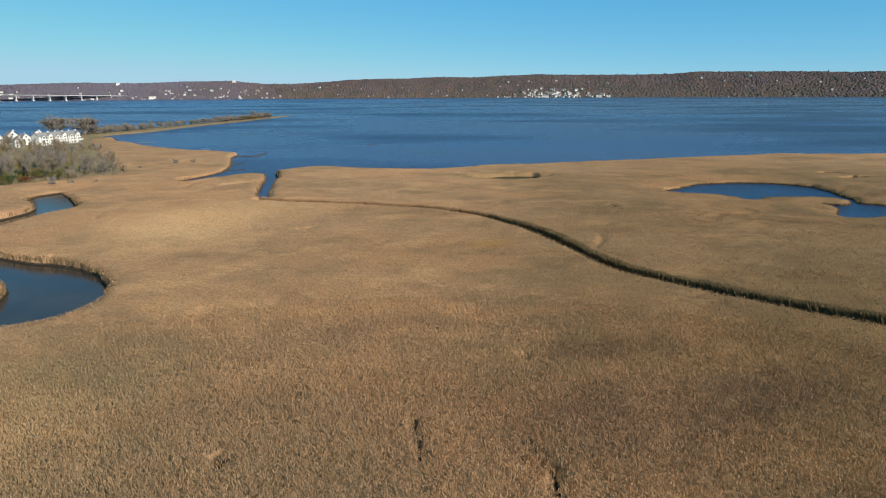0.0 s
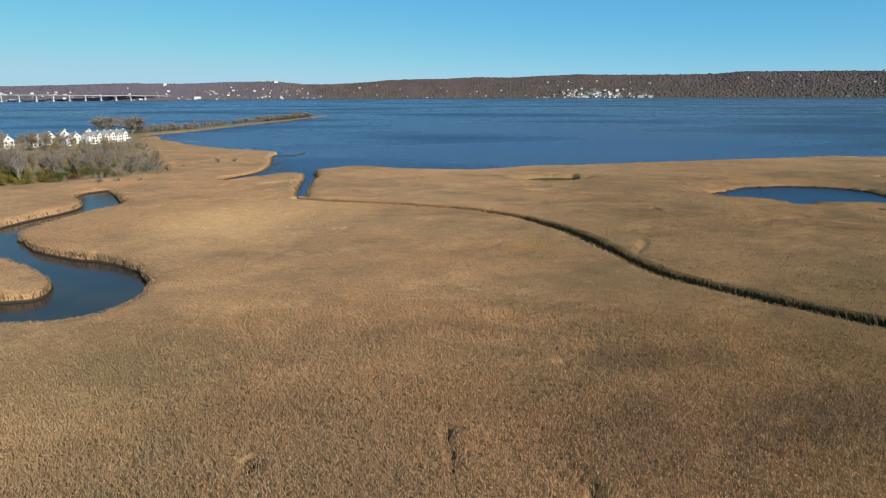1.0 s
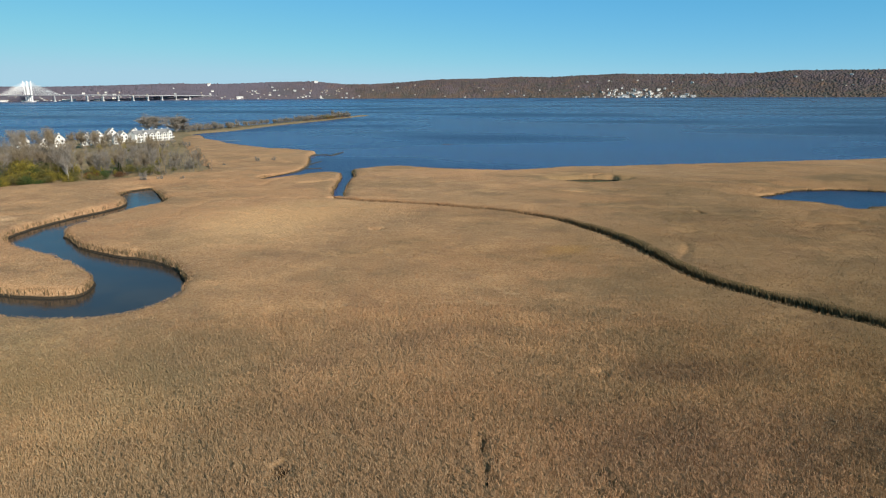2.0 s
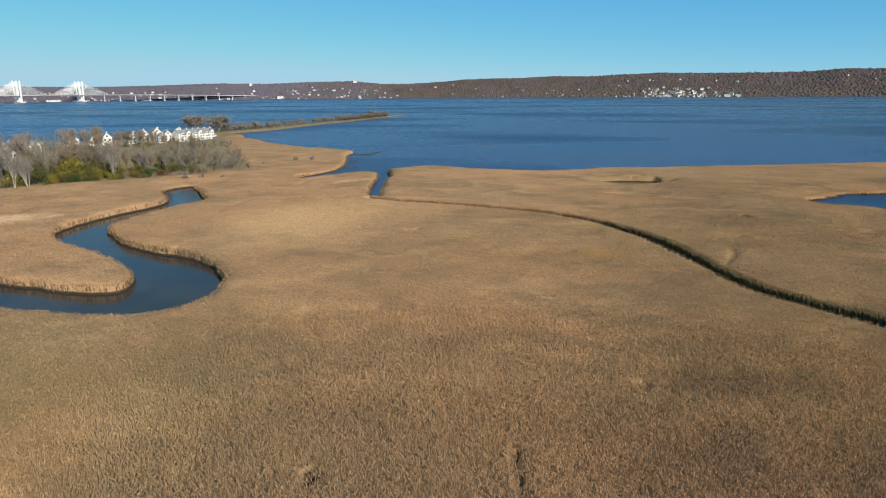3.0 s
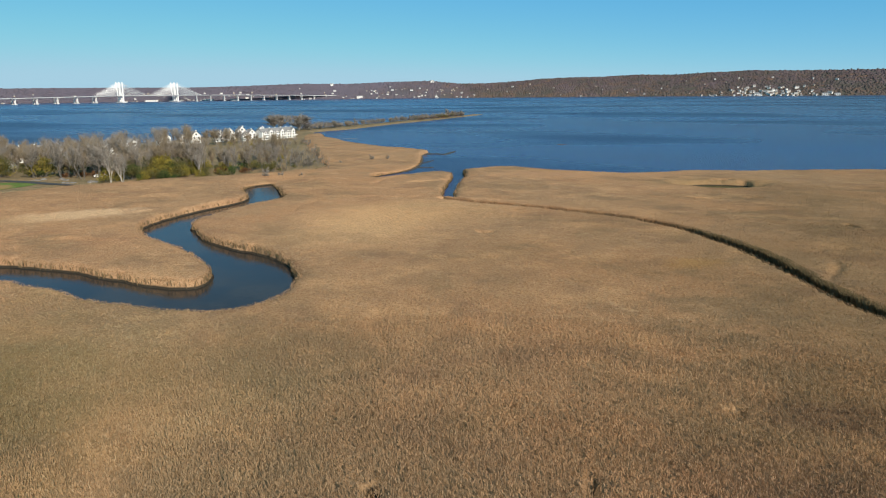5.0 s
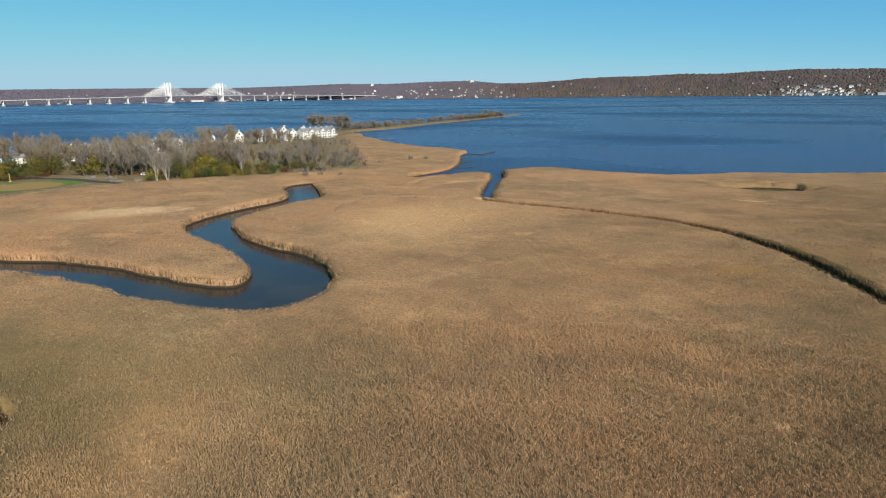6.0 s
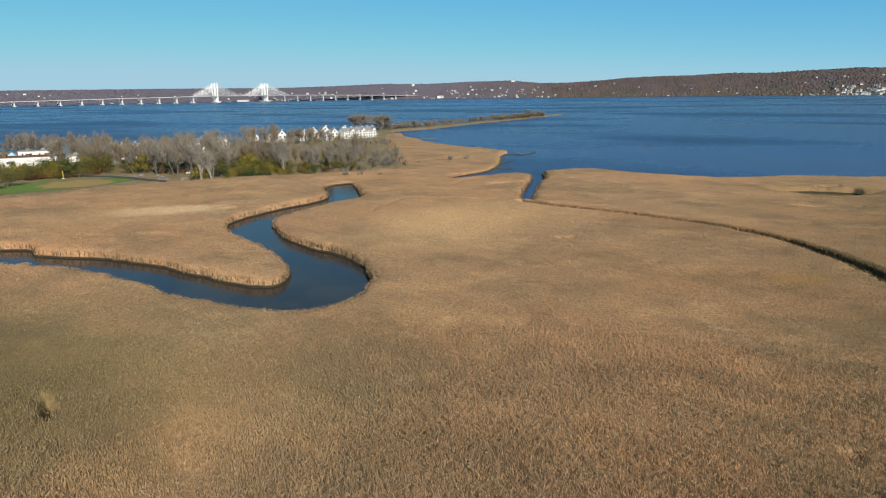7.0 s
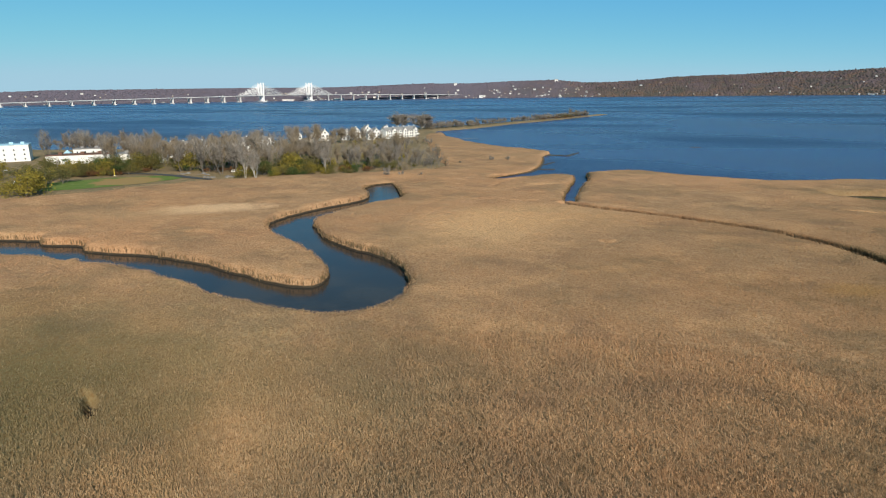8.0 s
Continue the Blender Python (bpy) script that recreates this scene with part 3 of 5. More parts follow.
def ground_z(x, y):
    x, y = np.array([x], float), np.array([y], float)
    inside = (GX0 <= x[0] <= GX0 + GN - 1) and (GY0 <= y[0] <= GY0 + GM - 1)
    g = sample(land_gap, x, y) if inside else poly_gap(x, y, shore)
    u = sample(upland_gap, x, y) if inside else poly_gap(x, y, upland)
    u = np.maximum(u, np.where(y > 590, poly_gap(x, y, shore) - 1.0, -50))
    return float((-2.2 + 1.3 * step(g, -2.5, 4.5) + 2.5 * step(u, -3, 6))[0])


river = sheet("water", [(-9000, -9000, 0), (9000, -9000, 0), (9000, 9000, 0), (-9000, 9000, 0)], [(0, 1, 2, 3)], M_RIVER)
tagged(river, "wide deep blue river with wind-ruffled darker streaks", "river", kind="structure")


def still_water(name, gap_of, shape, z, material):
    """A sheet of still water over an outline or a chain of circles, its rim hidden in the bank."""
    lo, hi = shape[:, :2].min(0) - 18, shape[:, :2].max(0) + 18
    x, y = np.meshgrid(np.arange(lo[0], hi[0], 2.0), np.arange(lo[1], hi[1], 2.0), indexing="ij")
    wet = (gap_of(x, y, shape) < 3.0).ravel()
    f = grid_faces(*x.shape)
    f = f[wet[f].any(axis=1)]
    used = np.unique(f)
    index = np.zeros(x.size, int)
    index[used] = np.arange(len(used))
    return sheet(name, np.c_[x.ravel(), y.ravel(), np.full(x.size, z)][used], index[f], material)


# ---- reed beds ----
def reed_bed():
    xs = np.r_[np.arange(-640, -240, 4), np.arange(-240, 124, 1.0), np.arange(124, 226, 1.5), np.arange(226, 360, 5)].astype(float)
    ys = np.r_[np.arange(-20, 48, 4), np.arange(48, 330, 1.0), np.arange(330, 480, 1.5), np.arange(480, 735, 4)].astype(float)
    x, y = np.meshgrid(xs, ys, indexing="ij")
    g, u = sample(land_gap, x, y), sample(upland_gap, x, y)
    near = step(np.hypot(x + 2, y - 9), 135, 65)
    h = reed_height(x, y) - 0.14 - 0.85 * near + (0.04 + 0.12 * near) * noise2(x, y, 2.1, 21, 2)
    d = ditch_gap(x, y)
    h = np.where(d < 9, 0.12 + (h - 0.12) * step(d, -0.3, 0.6), h)
    z = -0.7 + (h + 0.7) * step(g, -0.4, 1.0)
    z = z - (z - 0.2) * step(u, -4, 3)
    keep = ((g > -2.5) & (u < 6) & ~((x < -330) & (y > 285))).ravel()
    f = grid_faces(*x.shape)
    f = f[keep[f].any(axis=1)]
    used = np.unique(f)
    index = np.zeros(x.size, int)
    index[used] = np.arange(len(used))
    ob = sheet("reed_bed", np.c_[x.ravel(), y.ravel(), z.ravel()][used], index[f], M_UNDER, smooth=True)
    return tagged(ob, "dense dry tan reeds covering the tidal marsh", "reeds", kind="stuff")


def reed_plumes():
    rng = np.random.RandomState(7)
    sets = []
    # reach of each belt from the walk's middle, and plumes per square metre
    for near, far, density in ((40, 82, 44), (82, 115, 32), (115, 160, 19), (160, 230, 10), (230, 330, 3.4), (330, 480, 0.8)):
        area = math.pi * (far ** 2 - near ** 2) * 124 / 360
        k = int(area * density)
        r, a = np.sqrt(rng.uniform(near ** 2, far ** 2, k)), np.radians(rng.uniform(-76, 48, k))
        sets.append(np.c_[-2 + r * np.sin(a), 9 + r * np.cos(a), r])
    p = np.vstack(sets)
    x, y, r = p.T
    g, u, d = sample(land_gap, x, y), sample(upland_gap, x, y), ditch_gap(x, y, True, True)
    keep = (g > 0.1) & (u < 1) & (d > 0.05) & ~((x < -330) & (y > 285))
    # thin the stand in drifts, so that gaps and clumps show
    keep &= rng.uniform(0, 1, len(x)) < np.clip(0.71 + (0.22 + 0.55 * step(r, 135, 65)) * noise2(x, y, 0.42, 31, 1), 0.05, 1)
    x, y, r = x[keep], y[keep], r[keep]
    top = reed_height(x, y) + rng.normal(0, 0.10, len(x)) + 0.16 * noise2(x, y, 0.9, 33, 1) + 0.02
    big = 1.0 + np.clip((r - 80) / 260, 0, 0.75)
    stem = (rng.uniform(0, 1, len(x)) < 0.3) & (r < 150)
    return blades(rng, x, y, top, np.where(stem, 1.0, 0.36) * rng.uniform(0.7, 1.3, len(x)) * (0.7 + 0.3 * big), np.where(stem, 0.028, 0.052) * rng.uniform(0.6, 1.4, len(x)) * (0.45 + 0.55 * big), 0.26)


def bank_reeds():
    """Tall stems along the open water and the ditch."""
    rng = np.random.RandomState(9)
    k = 1100000
    x, y = rng.uniform(-330, 200, k), rng.uniform(52, 420, k)
    g, d = sample(land_gap, x, y), ditch_gap(x, y, False)
    keep = (((g > 0.0) & (g < 1.5)) | ((d > 0.25) & (d < 0.8))) & (sample(upland_gap, x, y) < 0) & (sample(small_pond, x, y) > 9)
    x, y = x[keep], y[keep]
    top = reed_height(x, y) * rng.uniform(0.62, 1.0, len(x))
    return blades(rng, x, y, top, top + 0.2, 0.13 * rng.uniform(0.6, 1.6, len(x)), 0.16)


def ditch_reeds():
    """Taller, darker reeds in clumps on the far bank of the ditch."""
    rng = np.random.RandomState(10)
    d = np.gradient(DITCH[:, :2], axis=0)
    d /= np.hypot(d[:, 0], d[:, 1])[:, None]
    n = np.c_[-d[:, 1], d[:, 0]]
    k = 34000
    i = rng.randint(0, len(DITCH) - 1, k)
    u = rng.uniform(0, 1, k)[:, None]
    away = rng.uniform(0, 1, k) ** 1.3 * 2.6 + 0.1
    p = DITCH[i, :2] * (1 - u) + DITCH[i + 1, :2] * u + n[i] * (DITCH[i, 2] + away)[:, None]
    x, y = p.T
    lift = np.clip((DITCH[i, 2] - 1.1) / 1.4, 0.1, 1) * (0.85 + 0.75 * noise2(x, y, 4.5, 51, 2)) * np.clip(1.3 - away / 2.6, 0, 1)
    top = reed_height(x, y) + np.clip(lift, -0.2, 2.2) * rng.uniform(0.5, 1.05, k)
    return blades(rng, x, y, top, top - 0.2, 0.11 * rng.uniform(0.6, 1.6, k), 0.10)


def blades(rng, x, y, top, length, width, lean):
    k = len(x)
    a = rng.uniform(0, 2 * math.pi, k)
    w = np.c_[np.cos(a), np.sin(a), np.zeros(k)] * width[:, None]
    tilt = np.c_[rng.normal(-0.10, lean, k), rng.normal(0.12, lean, k), np.zeros(k)] * length[:, None]
    foot = np.c_[x, y, top - length]
    tip = np.c_[x, y, top] + tilt
    mid = foot * 0.42 + tip * 0.58 - tilt * 0.12
    v = np.stack([foot, mid + w, tip, mid - w], axis=1).reshape(-1, 3)
    return v, np.arange(4 * k).reshape(-1, 4)


bed = reed_bed()
for build, stems, label in ((reed_plumes, M_TIPS, "feathery tan and brown seed plumes of dry reeds"), (bank_reeds, M_STEMS, "tall straw-coloured reed stems lining the creek banks"),
                            (ditch_reeds, M_DITCHREED, "tall dark olive-brown reeds along the narrow ditch")):
    verts, faces = build()
    tagged(sheet("reeds", verts, faces, stems), label, "reeds", kind="stuff")
for gap_of, shape, material, label in ((water_gap, CREEK, M_CREEK, "still dark blue-brown winding tidal creek"), (water_gap, POND, M_POND, "still dark blue marsh pond ringed by reeds"),
                                       (chain_gap, SMALL_POND, M_POOL, "shallow olive-green pool in a reed clearing")):
    tagged(still_water("water", gap_of, shape, 0.012, material), label, "water", kind="structure")


# ---- far shore ----
RIDGE = [(-75, 0.55), (-63, 0.57), (-60, 0.69), (-53.5, 0.71), (-45.8, 0.73), (-38.4, 0.70), (-34.2, 0.80), (-30, 0.94), (-25.6, 0.89), (-22, 1.03), (-18.1, 1.07), (-15.7, 0.81),
         (-13.3, 0.82), (-10.1, 0.99), (-8.7, 1.13), (-6.5, 1.22), (-3.7, 1.24), (0, 1.37), (2.8, 1.32), (5.6, 1.46), (8.4, 1.55), (12.4, 1.47), (16.4, 1.43), (19.7, 1.46),
         (21.4, 1.61), (26, 1.55), (30.4, 1.48), (32.5, 1.38), (36, 1.46), (55, 1.4)]
ridge_b, ridge_e = np.array(RIDGE).T


def shore_range(b):
    return np.interp(b, [-75, -45, -26, -10, 7, 20, 36, 55], [4640, 4660, 4680, 4520, 4230, 4300, 4400, 4400])


def hill_z(b, r):
    """Height of the far hills at a bearing (degrees) and range."""
    r0 = shore_range(b)
    u = np.clip((r - r0) / (4880 - r0), 0, 1.2)
    crest = 45 + 4860 * np.tan(np.radians(np.interp(b, ridge_b, ridge_e))) - 13
    e = b * 80.0
    roll = 1 + 0.22 * noise2(e, r * 1.0, 420, 41) * np.clip(u * 2, 0, 1) * np.clip(2.2 - 2.2 * u, 0, 1)
    return -4 + (crest + 4) * np.where(u < 0.06, u / 0.06 * 0.045, 0.045 + 0.955 * np.clip((u - 0.06) / 0.94, 0, 1) ** 0.9) * roll


def polar(b, r, z):
    return np.c_[np.sin(np.radians(b)) * r, np.cos(np.radians(b)) * r, z]


bb, uu = np.meshgrid(np.arange(-75, 55.1, 0.25), np.linspace(0, 1, 22), indexing="ij")
rr = shore_range(bb) + uu * (4885 - shore_range(bb))
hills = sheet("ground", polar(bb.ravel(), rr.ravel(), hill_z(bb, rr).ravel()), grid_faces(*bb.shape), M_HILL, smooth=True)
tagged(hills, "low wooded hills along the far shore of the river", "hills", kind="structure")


def far_wood():
    """Crowns of the autumn wood on the far hills."""
    rng = np.random.RandomState(5)
    k = 40000
    b, u = rng.uniform(-74, 52, k), rng.uniform(0.005, 1, k) ** 0.9
    r = shore_range(b) + u * (4880 - shore_range(b))
    z = hill_z(b, r)
    open_land = noise2(b * 80, r, 160, 43) + 0.25 * noise2(b * 80, r, 40, 44)
    keep = open_land > -0.8 + 0.5 * (u < 0.06)
    b, r, z, u = b[keep], r[keep], z[keep], u[keep]
    k = len(b)
    c = polar(b, r, z)
    bv = np.array([(1, 0, -1.4), (0, 1, -1.4), (-1, 0, -1.4), (0, -1, -1.4), (0.55, 0.55, 0.6), (-0.55, 0.55, 0.6), (-0.55, -0.55, 0.6), (0.55, -0.55, 0.6), (0, 0, 0.85)], float)
    bf = np.array([(0, 1, 4), (1, 2, 5), (2, 3, 6), (3, 0, 7), (4, 1, 5), (5, 2, 6), (6, 3, 7), (7, 0, 4), (4, 5, 8), (5, 6, 8), (6, 7, 8), (7, 4, 8)])
    wide, tall = rng.uniform(5.5, 13.0, k), rng.uniform(2.2, 4.4, k)
    conifer = rng.uniform(0, 1, k) < 0.03
    wide[conifer] *= 0.6
    tall[conifer] *= 2.4
    tall *= np.interp(b, [-34, -18], [0.45, 1.0])
    v = bv[None] * rng.uniform(0.75, 1.2, (k, len(bv), 1))
    v = v * np.stack([wide, wide, tall], 1)[:, None] + (c + np.c_[np.zeros((k, 2)), tall * 0.35])[:, None]
    f = bf[None] + (np.arange(k) * len(bv))[:, None, None]
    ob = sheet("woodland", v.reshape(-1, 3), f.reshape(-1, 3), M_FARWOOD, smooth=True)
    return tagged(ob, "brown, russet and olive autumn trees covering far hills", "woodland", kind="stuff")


far_wood()


def far_house(w, d, h, wall, roof):
    """A small gabled house, seen from far over the water."""
    root = empty("house")
    bm = bmesh.new()
    box(bm, -w / 2, -d / 2, -4, w / 2, d / 2, h)
    part("wall", bm, wall, root)
    bm = bmesh.new()
    e, rise = 0.6, d * 0.42
    a = [bm.verts.new((x, y, z)) for x in (-w / 2 - e, w / 2 + e) for y, z in ((-d / 2 - e, h - 0.3), (0, h + rise), (d / 2 + e, h - 0.3))]
    for q in ((0, 3, 4, 1), (1, 4, 5, 2), (0, 1, 2), (5, 4, 3), (0, 2, 5, 3)):
        bm.faces.new([a[i] for i in q])
    part("roof", bm, roof, root)
    for i in range(3):
        bm = bmesh.new()
        x = (i - 1) * w * 0.3
        box(bm, x - w * 0.07, -d / 2 - 0.08, h * 0.35, x + w * 0.07, -d / 2 + 0.02, h * 0.75)
        part("window", bm, M_GLASS, root)
    return root


def scatter_far_houses():
    rng = random.Random(4)
    kinds = [tagged(far_house(w, d, h, wall, roof), label, "house", "houses on the far shore") for w, d, h, wall, roof, label in (
        (13, 9, 6, M_WHITE, M_GREYROOF, "white gabled house among trees on the far shore"), (22, 11, 7, M_WHITE, M_GREYROOF, "long white house with a grey roof by the far shore"),
        (11, 9, 6, M_GREYWALL, M_BROWNROOF, "small grey house with a brown roof on the hillside"), (12, 9, 6, M_TANWALL, M_GREYROOF, "small tan house with a grey roof on the hillside"))]
    spots = []
    for i in range(90):      # the village
        u = abs(rng.gauss(0, 0.12)) + 0.02
        spots.append((rng.gauss(9.9, 1.7) - u * 1.0, u, rng.uniform(0.7, 1.25)))
    for i in range(95):      # along the far left shore, behind the bridge
        spots.append((rng.uniform(-44, -14), rng.uniform(0.02, 0.65) ** 1.3, rng.uniform(0.55, 0.9)))
    for i in range(110):      # scattered
        spots.append((rng.uniform(-66, 38), rng.uniform(0.02, 0.8) ** 1.4, rng.uniform(0.45, 0.8)))
    for b, u, s in spots:
        r = float(shore_range(b) + min(u, 0.9) * (4870 - shore_range(b)))
        z = float(hill_z(np.array([b]), np.array([r]))[0])
        x, y = r * math.sin(radians(b)), r * math.cos(radians(b))
        m = Matrix.Translation((x, y, z + 2 + 6 * min(u, 0.5))) @ pose(0, 0, 0, 0, 0, -b + rng.uniform(-50, 50)) @ Matrix.Scale(s, 4)
        copy_thing(rng.choice(kinds), m).scale = (s, s, s)
    for i, k in enumerate(kinds):
        b = (7.4, 8.6, 12.2, 13.0)[i]
        r = float(shore_range(b)) + 25
        k.matrix_world = pose(r * math.sin(radians(b)), r * math.cos(radians(b)), float(hill_z(np.array([b]), np.array([r]))[0]) + 1, 0, 0, -b)
    for b, u, w, h in ((-24.6, 0.10, 46, 12), (-18.1, 0.97, 26, 12), (-27.0, 0.95, 22, 12), (-35.3, 0.03, 60, 11), (-37.4, 0.03, 75, 12), (-41.8, 0.03, 80, 11), (9.1, 0.03, 40, 12), (13.8, 0.04, 36, 13), (14.6, 0.04, 30, 12)):
        r = float(shore_range(b) + u * (4870 - shore_range(b)))
        z = float(hill_z(np.array([b]), np.array([r]))[0])
        root = empty("building", pose(r * math.sin(radians(b)), r * math.cos(radians(b)), z + 2, 0, 0, -b))
        bm = bmesh.new()
        box(bm, -w / 2, -9, -6, w / 2, 9, h)
        part("wall", bm, M_WHITE, root)
        bm = bmesh.new()
        box(bm, -w / 2 - 0.6, -9.6, h, w / 2 + 0.6, 9.6, h + 1.2)
        part("roof", bm, M_GREYROOF, root)
        n = max(3, int(w / 9))
        for j in range(n):
            for lev in range(2):
                bm = bmesh.new()
                x = -w / 2 + (j + 0.5) * w / n
                box(bm, x - 2.2, -9.1, 2 + lev * h * 0.45, x + 2.2, -8.9, 4.6 + lev * h * 0.45)
                part("window", bm, M_GLASS, root)
        tagged(root, "large pale flat-roofed building on the far shore", "building", "large buildings on the far shore")


scatter_far_houses()


# ---- cable-stayed bridge ----
def bridge():
    root = empty("bridge")
    tagged(root, "long white cable-stayed road bridge on concrete piers", "bridge")
    west, east = Vector((-3042, 3150, 0)), Vector((-2931, 3499, 0))
    along = (east - west).normalized()
    end = Vector((-2124, 4260, 0))
    line = [(west - along * s, z) for s, z in ((3100, 10), (2300, 12), (1500, 20), (700, 32), (0, 41))] + [(east, 41), (east.lerp(end, 0.35), 38), (end, 26)]
    marks = [0.0]
    for (a, _), (b, _) in zip(line, line[1:]):
        marks.append(marks[-1] + (b - a).length)

    def spot(s):
        return Vector([float(np.interp(s, marks, [p[0][k] for p in line])) for k in range(2)] + [float(np.interp(s, marks, [p[1] for p in line]))])

    def side(s):
        d = spot(min(s + 20, marks[-1])) - spot(max(0, s - 20))
        return Vector((d.y, -d.x, 0)).normalized()

    sw, se = marks[4], marks[5]
    span = [float(v) for v in np.r_[np.arange(sw - 160, -1, -107)[::-1], np.arange(se + 130, marks[-1], 88)]]
    for off in (-19, 19):
        bm, prev = bmesh.new(), None
        for s in np.linspace(0, marks[-1], 90):
            c, n = spot(s), side(s)
            ring = [bm.verts.new(c + n * (off + w) + Vector((0, 0, z))) for w, z in ((-14, 0), (14, 0), (14, -1.6), (8, -4.6), (-8, -4.6), (-14, -1.6))]
            if prev:
                for i in range(6):
                    bm.faces.new((prev[i], prev[(i + 1) % 6], ring[(i + 1) % 6], ring[i]))
            prev = ring
        bmesh.ops.recalc_face_normals(bm, faces=bm.faces)
        part("deck", bm, M_CONCRETE, root)
        for edge in (-13.6, 13.6):
            bm, prev = bmesh.new(), None
            for s in np.linspace(0, marks[-1], 60):
                p = spot(s) + side(s) * (off + edge) + Vector((0, 0, 0.6))
                if prev is not None:
                    beam(bm, prev, p, 0.5, sides=4)
                prev = p
            part("parapet", bm, M_STEEL, root)
    for s in span:
        c, n = spot(s), side(s)
        for off in (-19, 19):
            bm = bmesh.new()
            foot = c + n * off
            foot.z = -2
            for w in (-5.5, 5.5):
                beam(bm, foot + n * w, foot + n * w * 1.15 + Vector((0, 0, c.z - 2.4)), 3.0, 2.4, 8)
            beam(bm, c + n * (off - 10) - Vector((0, 0, 5.2)), c + n * (off + 10) - Vector((0, 0, 5.2)), 2.0, sides=6)
            part("pier", bm, M_CONCRETE, root)
        m = Matrix.Translation((c.x, c.y, 0)) @ Matrix.Rotation(math.atan2(n.y, n.x), 4, "Z")
        for off in (-19, 19):
            bm = bmesh.new()
            box(bm, off - 10, -6, -2, off + 10, 6, 3.5, m)
            part("pier_base", bm, M_CONCRETE, root)
    tops = []
    for s in (sw, se):
        c, n = spot(s), Vector((along.y, -along.x, 0))
        for off in (-19, 19):
            for w in (-1, 1):
                bm = bmesh.new()
                foot, top = c + n * (off + w * 8), c + n * (off + w * 17)
                foot.z, top.z = -2, 122
                beam(bm, foot, foot.lerp(top, 0.4), 5.0, 4.4, 8)
                beam(bm, foot.lerp(top, 0.4), top, 4.4, 3.2, 8)
                part("pylon", bm, M_PYLON, root)
                tops.append((s, foot.lerp(top, 0.4), top, off, w))
            bm = bmesh.new()
            beam(bm, c + n * (off - 15) - Vector((0, 0, 6)), c + n * (off + 15) - Vector((0, 0, 6)), 2.6, sides=6)
            part("crossbeam", bm, M_PYLON, root)
        bm = bmesh.new()
        m = Matrix.Translation((c.x, c.y, 0)) @ Matrix.Rotation(math.atan2(n.y, n.x), 4, "Z")
        box(bm, -40, -15, -2, 40, 15, 6, m)
        part("pylon_base", bm, M_CONCRETE, root)
    for s, low, top, off, w in tops:
        for k in range(1, 13):
            for way in (-1, 1):
                p = spot(s + way * k * 13.6) + side(s + way * k * 13.6) * (off + w * 13)
                q = low.lerp(top, 0.40 + 0.046 * k)
                bm = bmesh.new()
                beam(bm, p, q, 0.42, sides=3)
                part("cable", bm, M_PYLON, root)


bridge()


# ---- trees and shrubs ----
class Growth:
    """Collects limbs as tapered tubes and twigs or leaves as small kites."""

    def __init__(self, seed):
        self.rng = random.Random(seed)
        self.wood_v, self.wood_f, self.leaf_v, self.leaf_f = [], [], [], []

    def limb(self, a, b, ra, rb, sides=5):
        q = (b - a).to_track_quat("Z", "Y").to_matrix()
        k = len(self.wood_v)
        for c, r in ((a, ra), (b, rb)):
            for i in range(sides):
                t = 2 * math.pi * i / sides
                self.wood_v.append(c + q @ Vector((r * math.cos(t), r * math.sin(t), 0)))
        for i in range(sides):
            j = (i + 1) % sides
            self.wood_f.append((k + i, k + j, k + sides + j, k + sides + i))

    def kite(self, a, b, w):
        side = (b - a).cross(Vector((self.rng.uniform(-1, 1), self.rng.uniform(-1, 1), self.rng.uniform(-1, 1)))).normalized() * w
        m, k = a.lerp(b, 0.45), len(self.leaf_v)
        self.leaf_v += [a.copy(), m + side, b.copy(), m - side]
        self.leaf_f.append((k, k + 1, k + 2, k + 3))

    def away(self, d, spread):
        r = self.rng
        v = Vector((r.gauss(0, 1), r.gauss(0, 1), r.gauss(0, 1)))
        return (d.normalized() + (v - d * v.dot(d) / d.length_squared).normalized() * spread).normalized()

    def build(self, name, bark, leaf, crown="crown"):
        root = empty(name)
        if self.wood_f:
            sheet("trunk", self.wood_v, self.wood_f, bark, root, smooth=True)
        if self.leaf_f:
            sheet(crown, self.leaf_v, self.leaf_f, leaf, root)
        return root


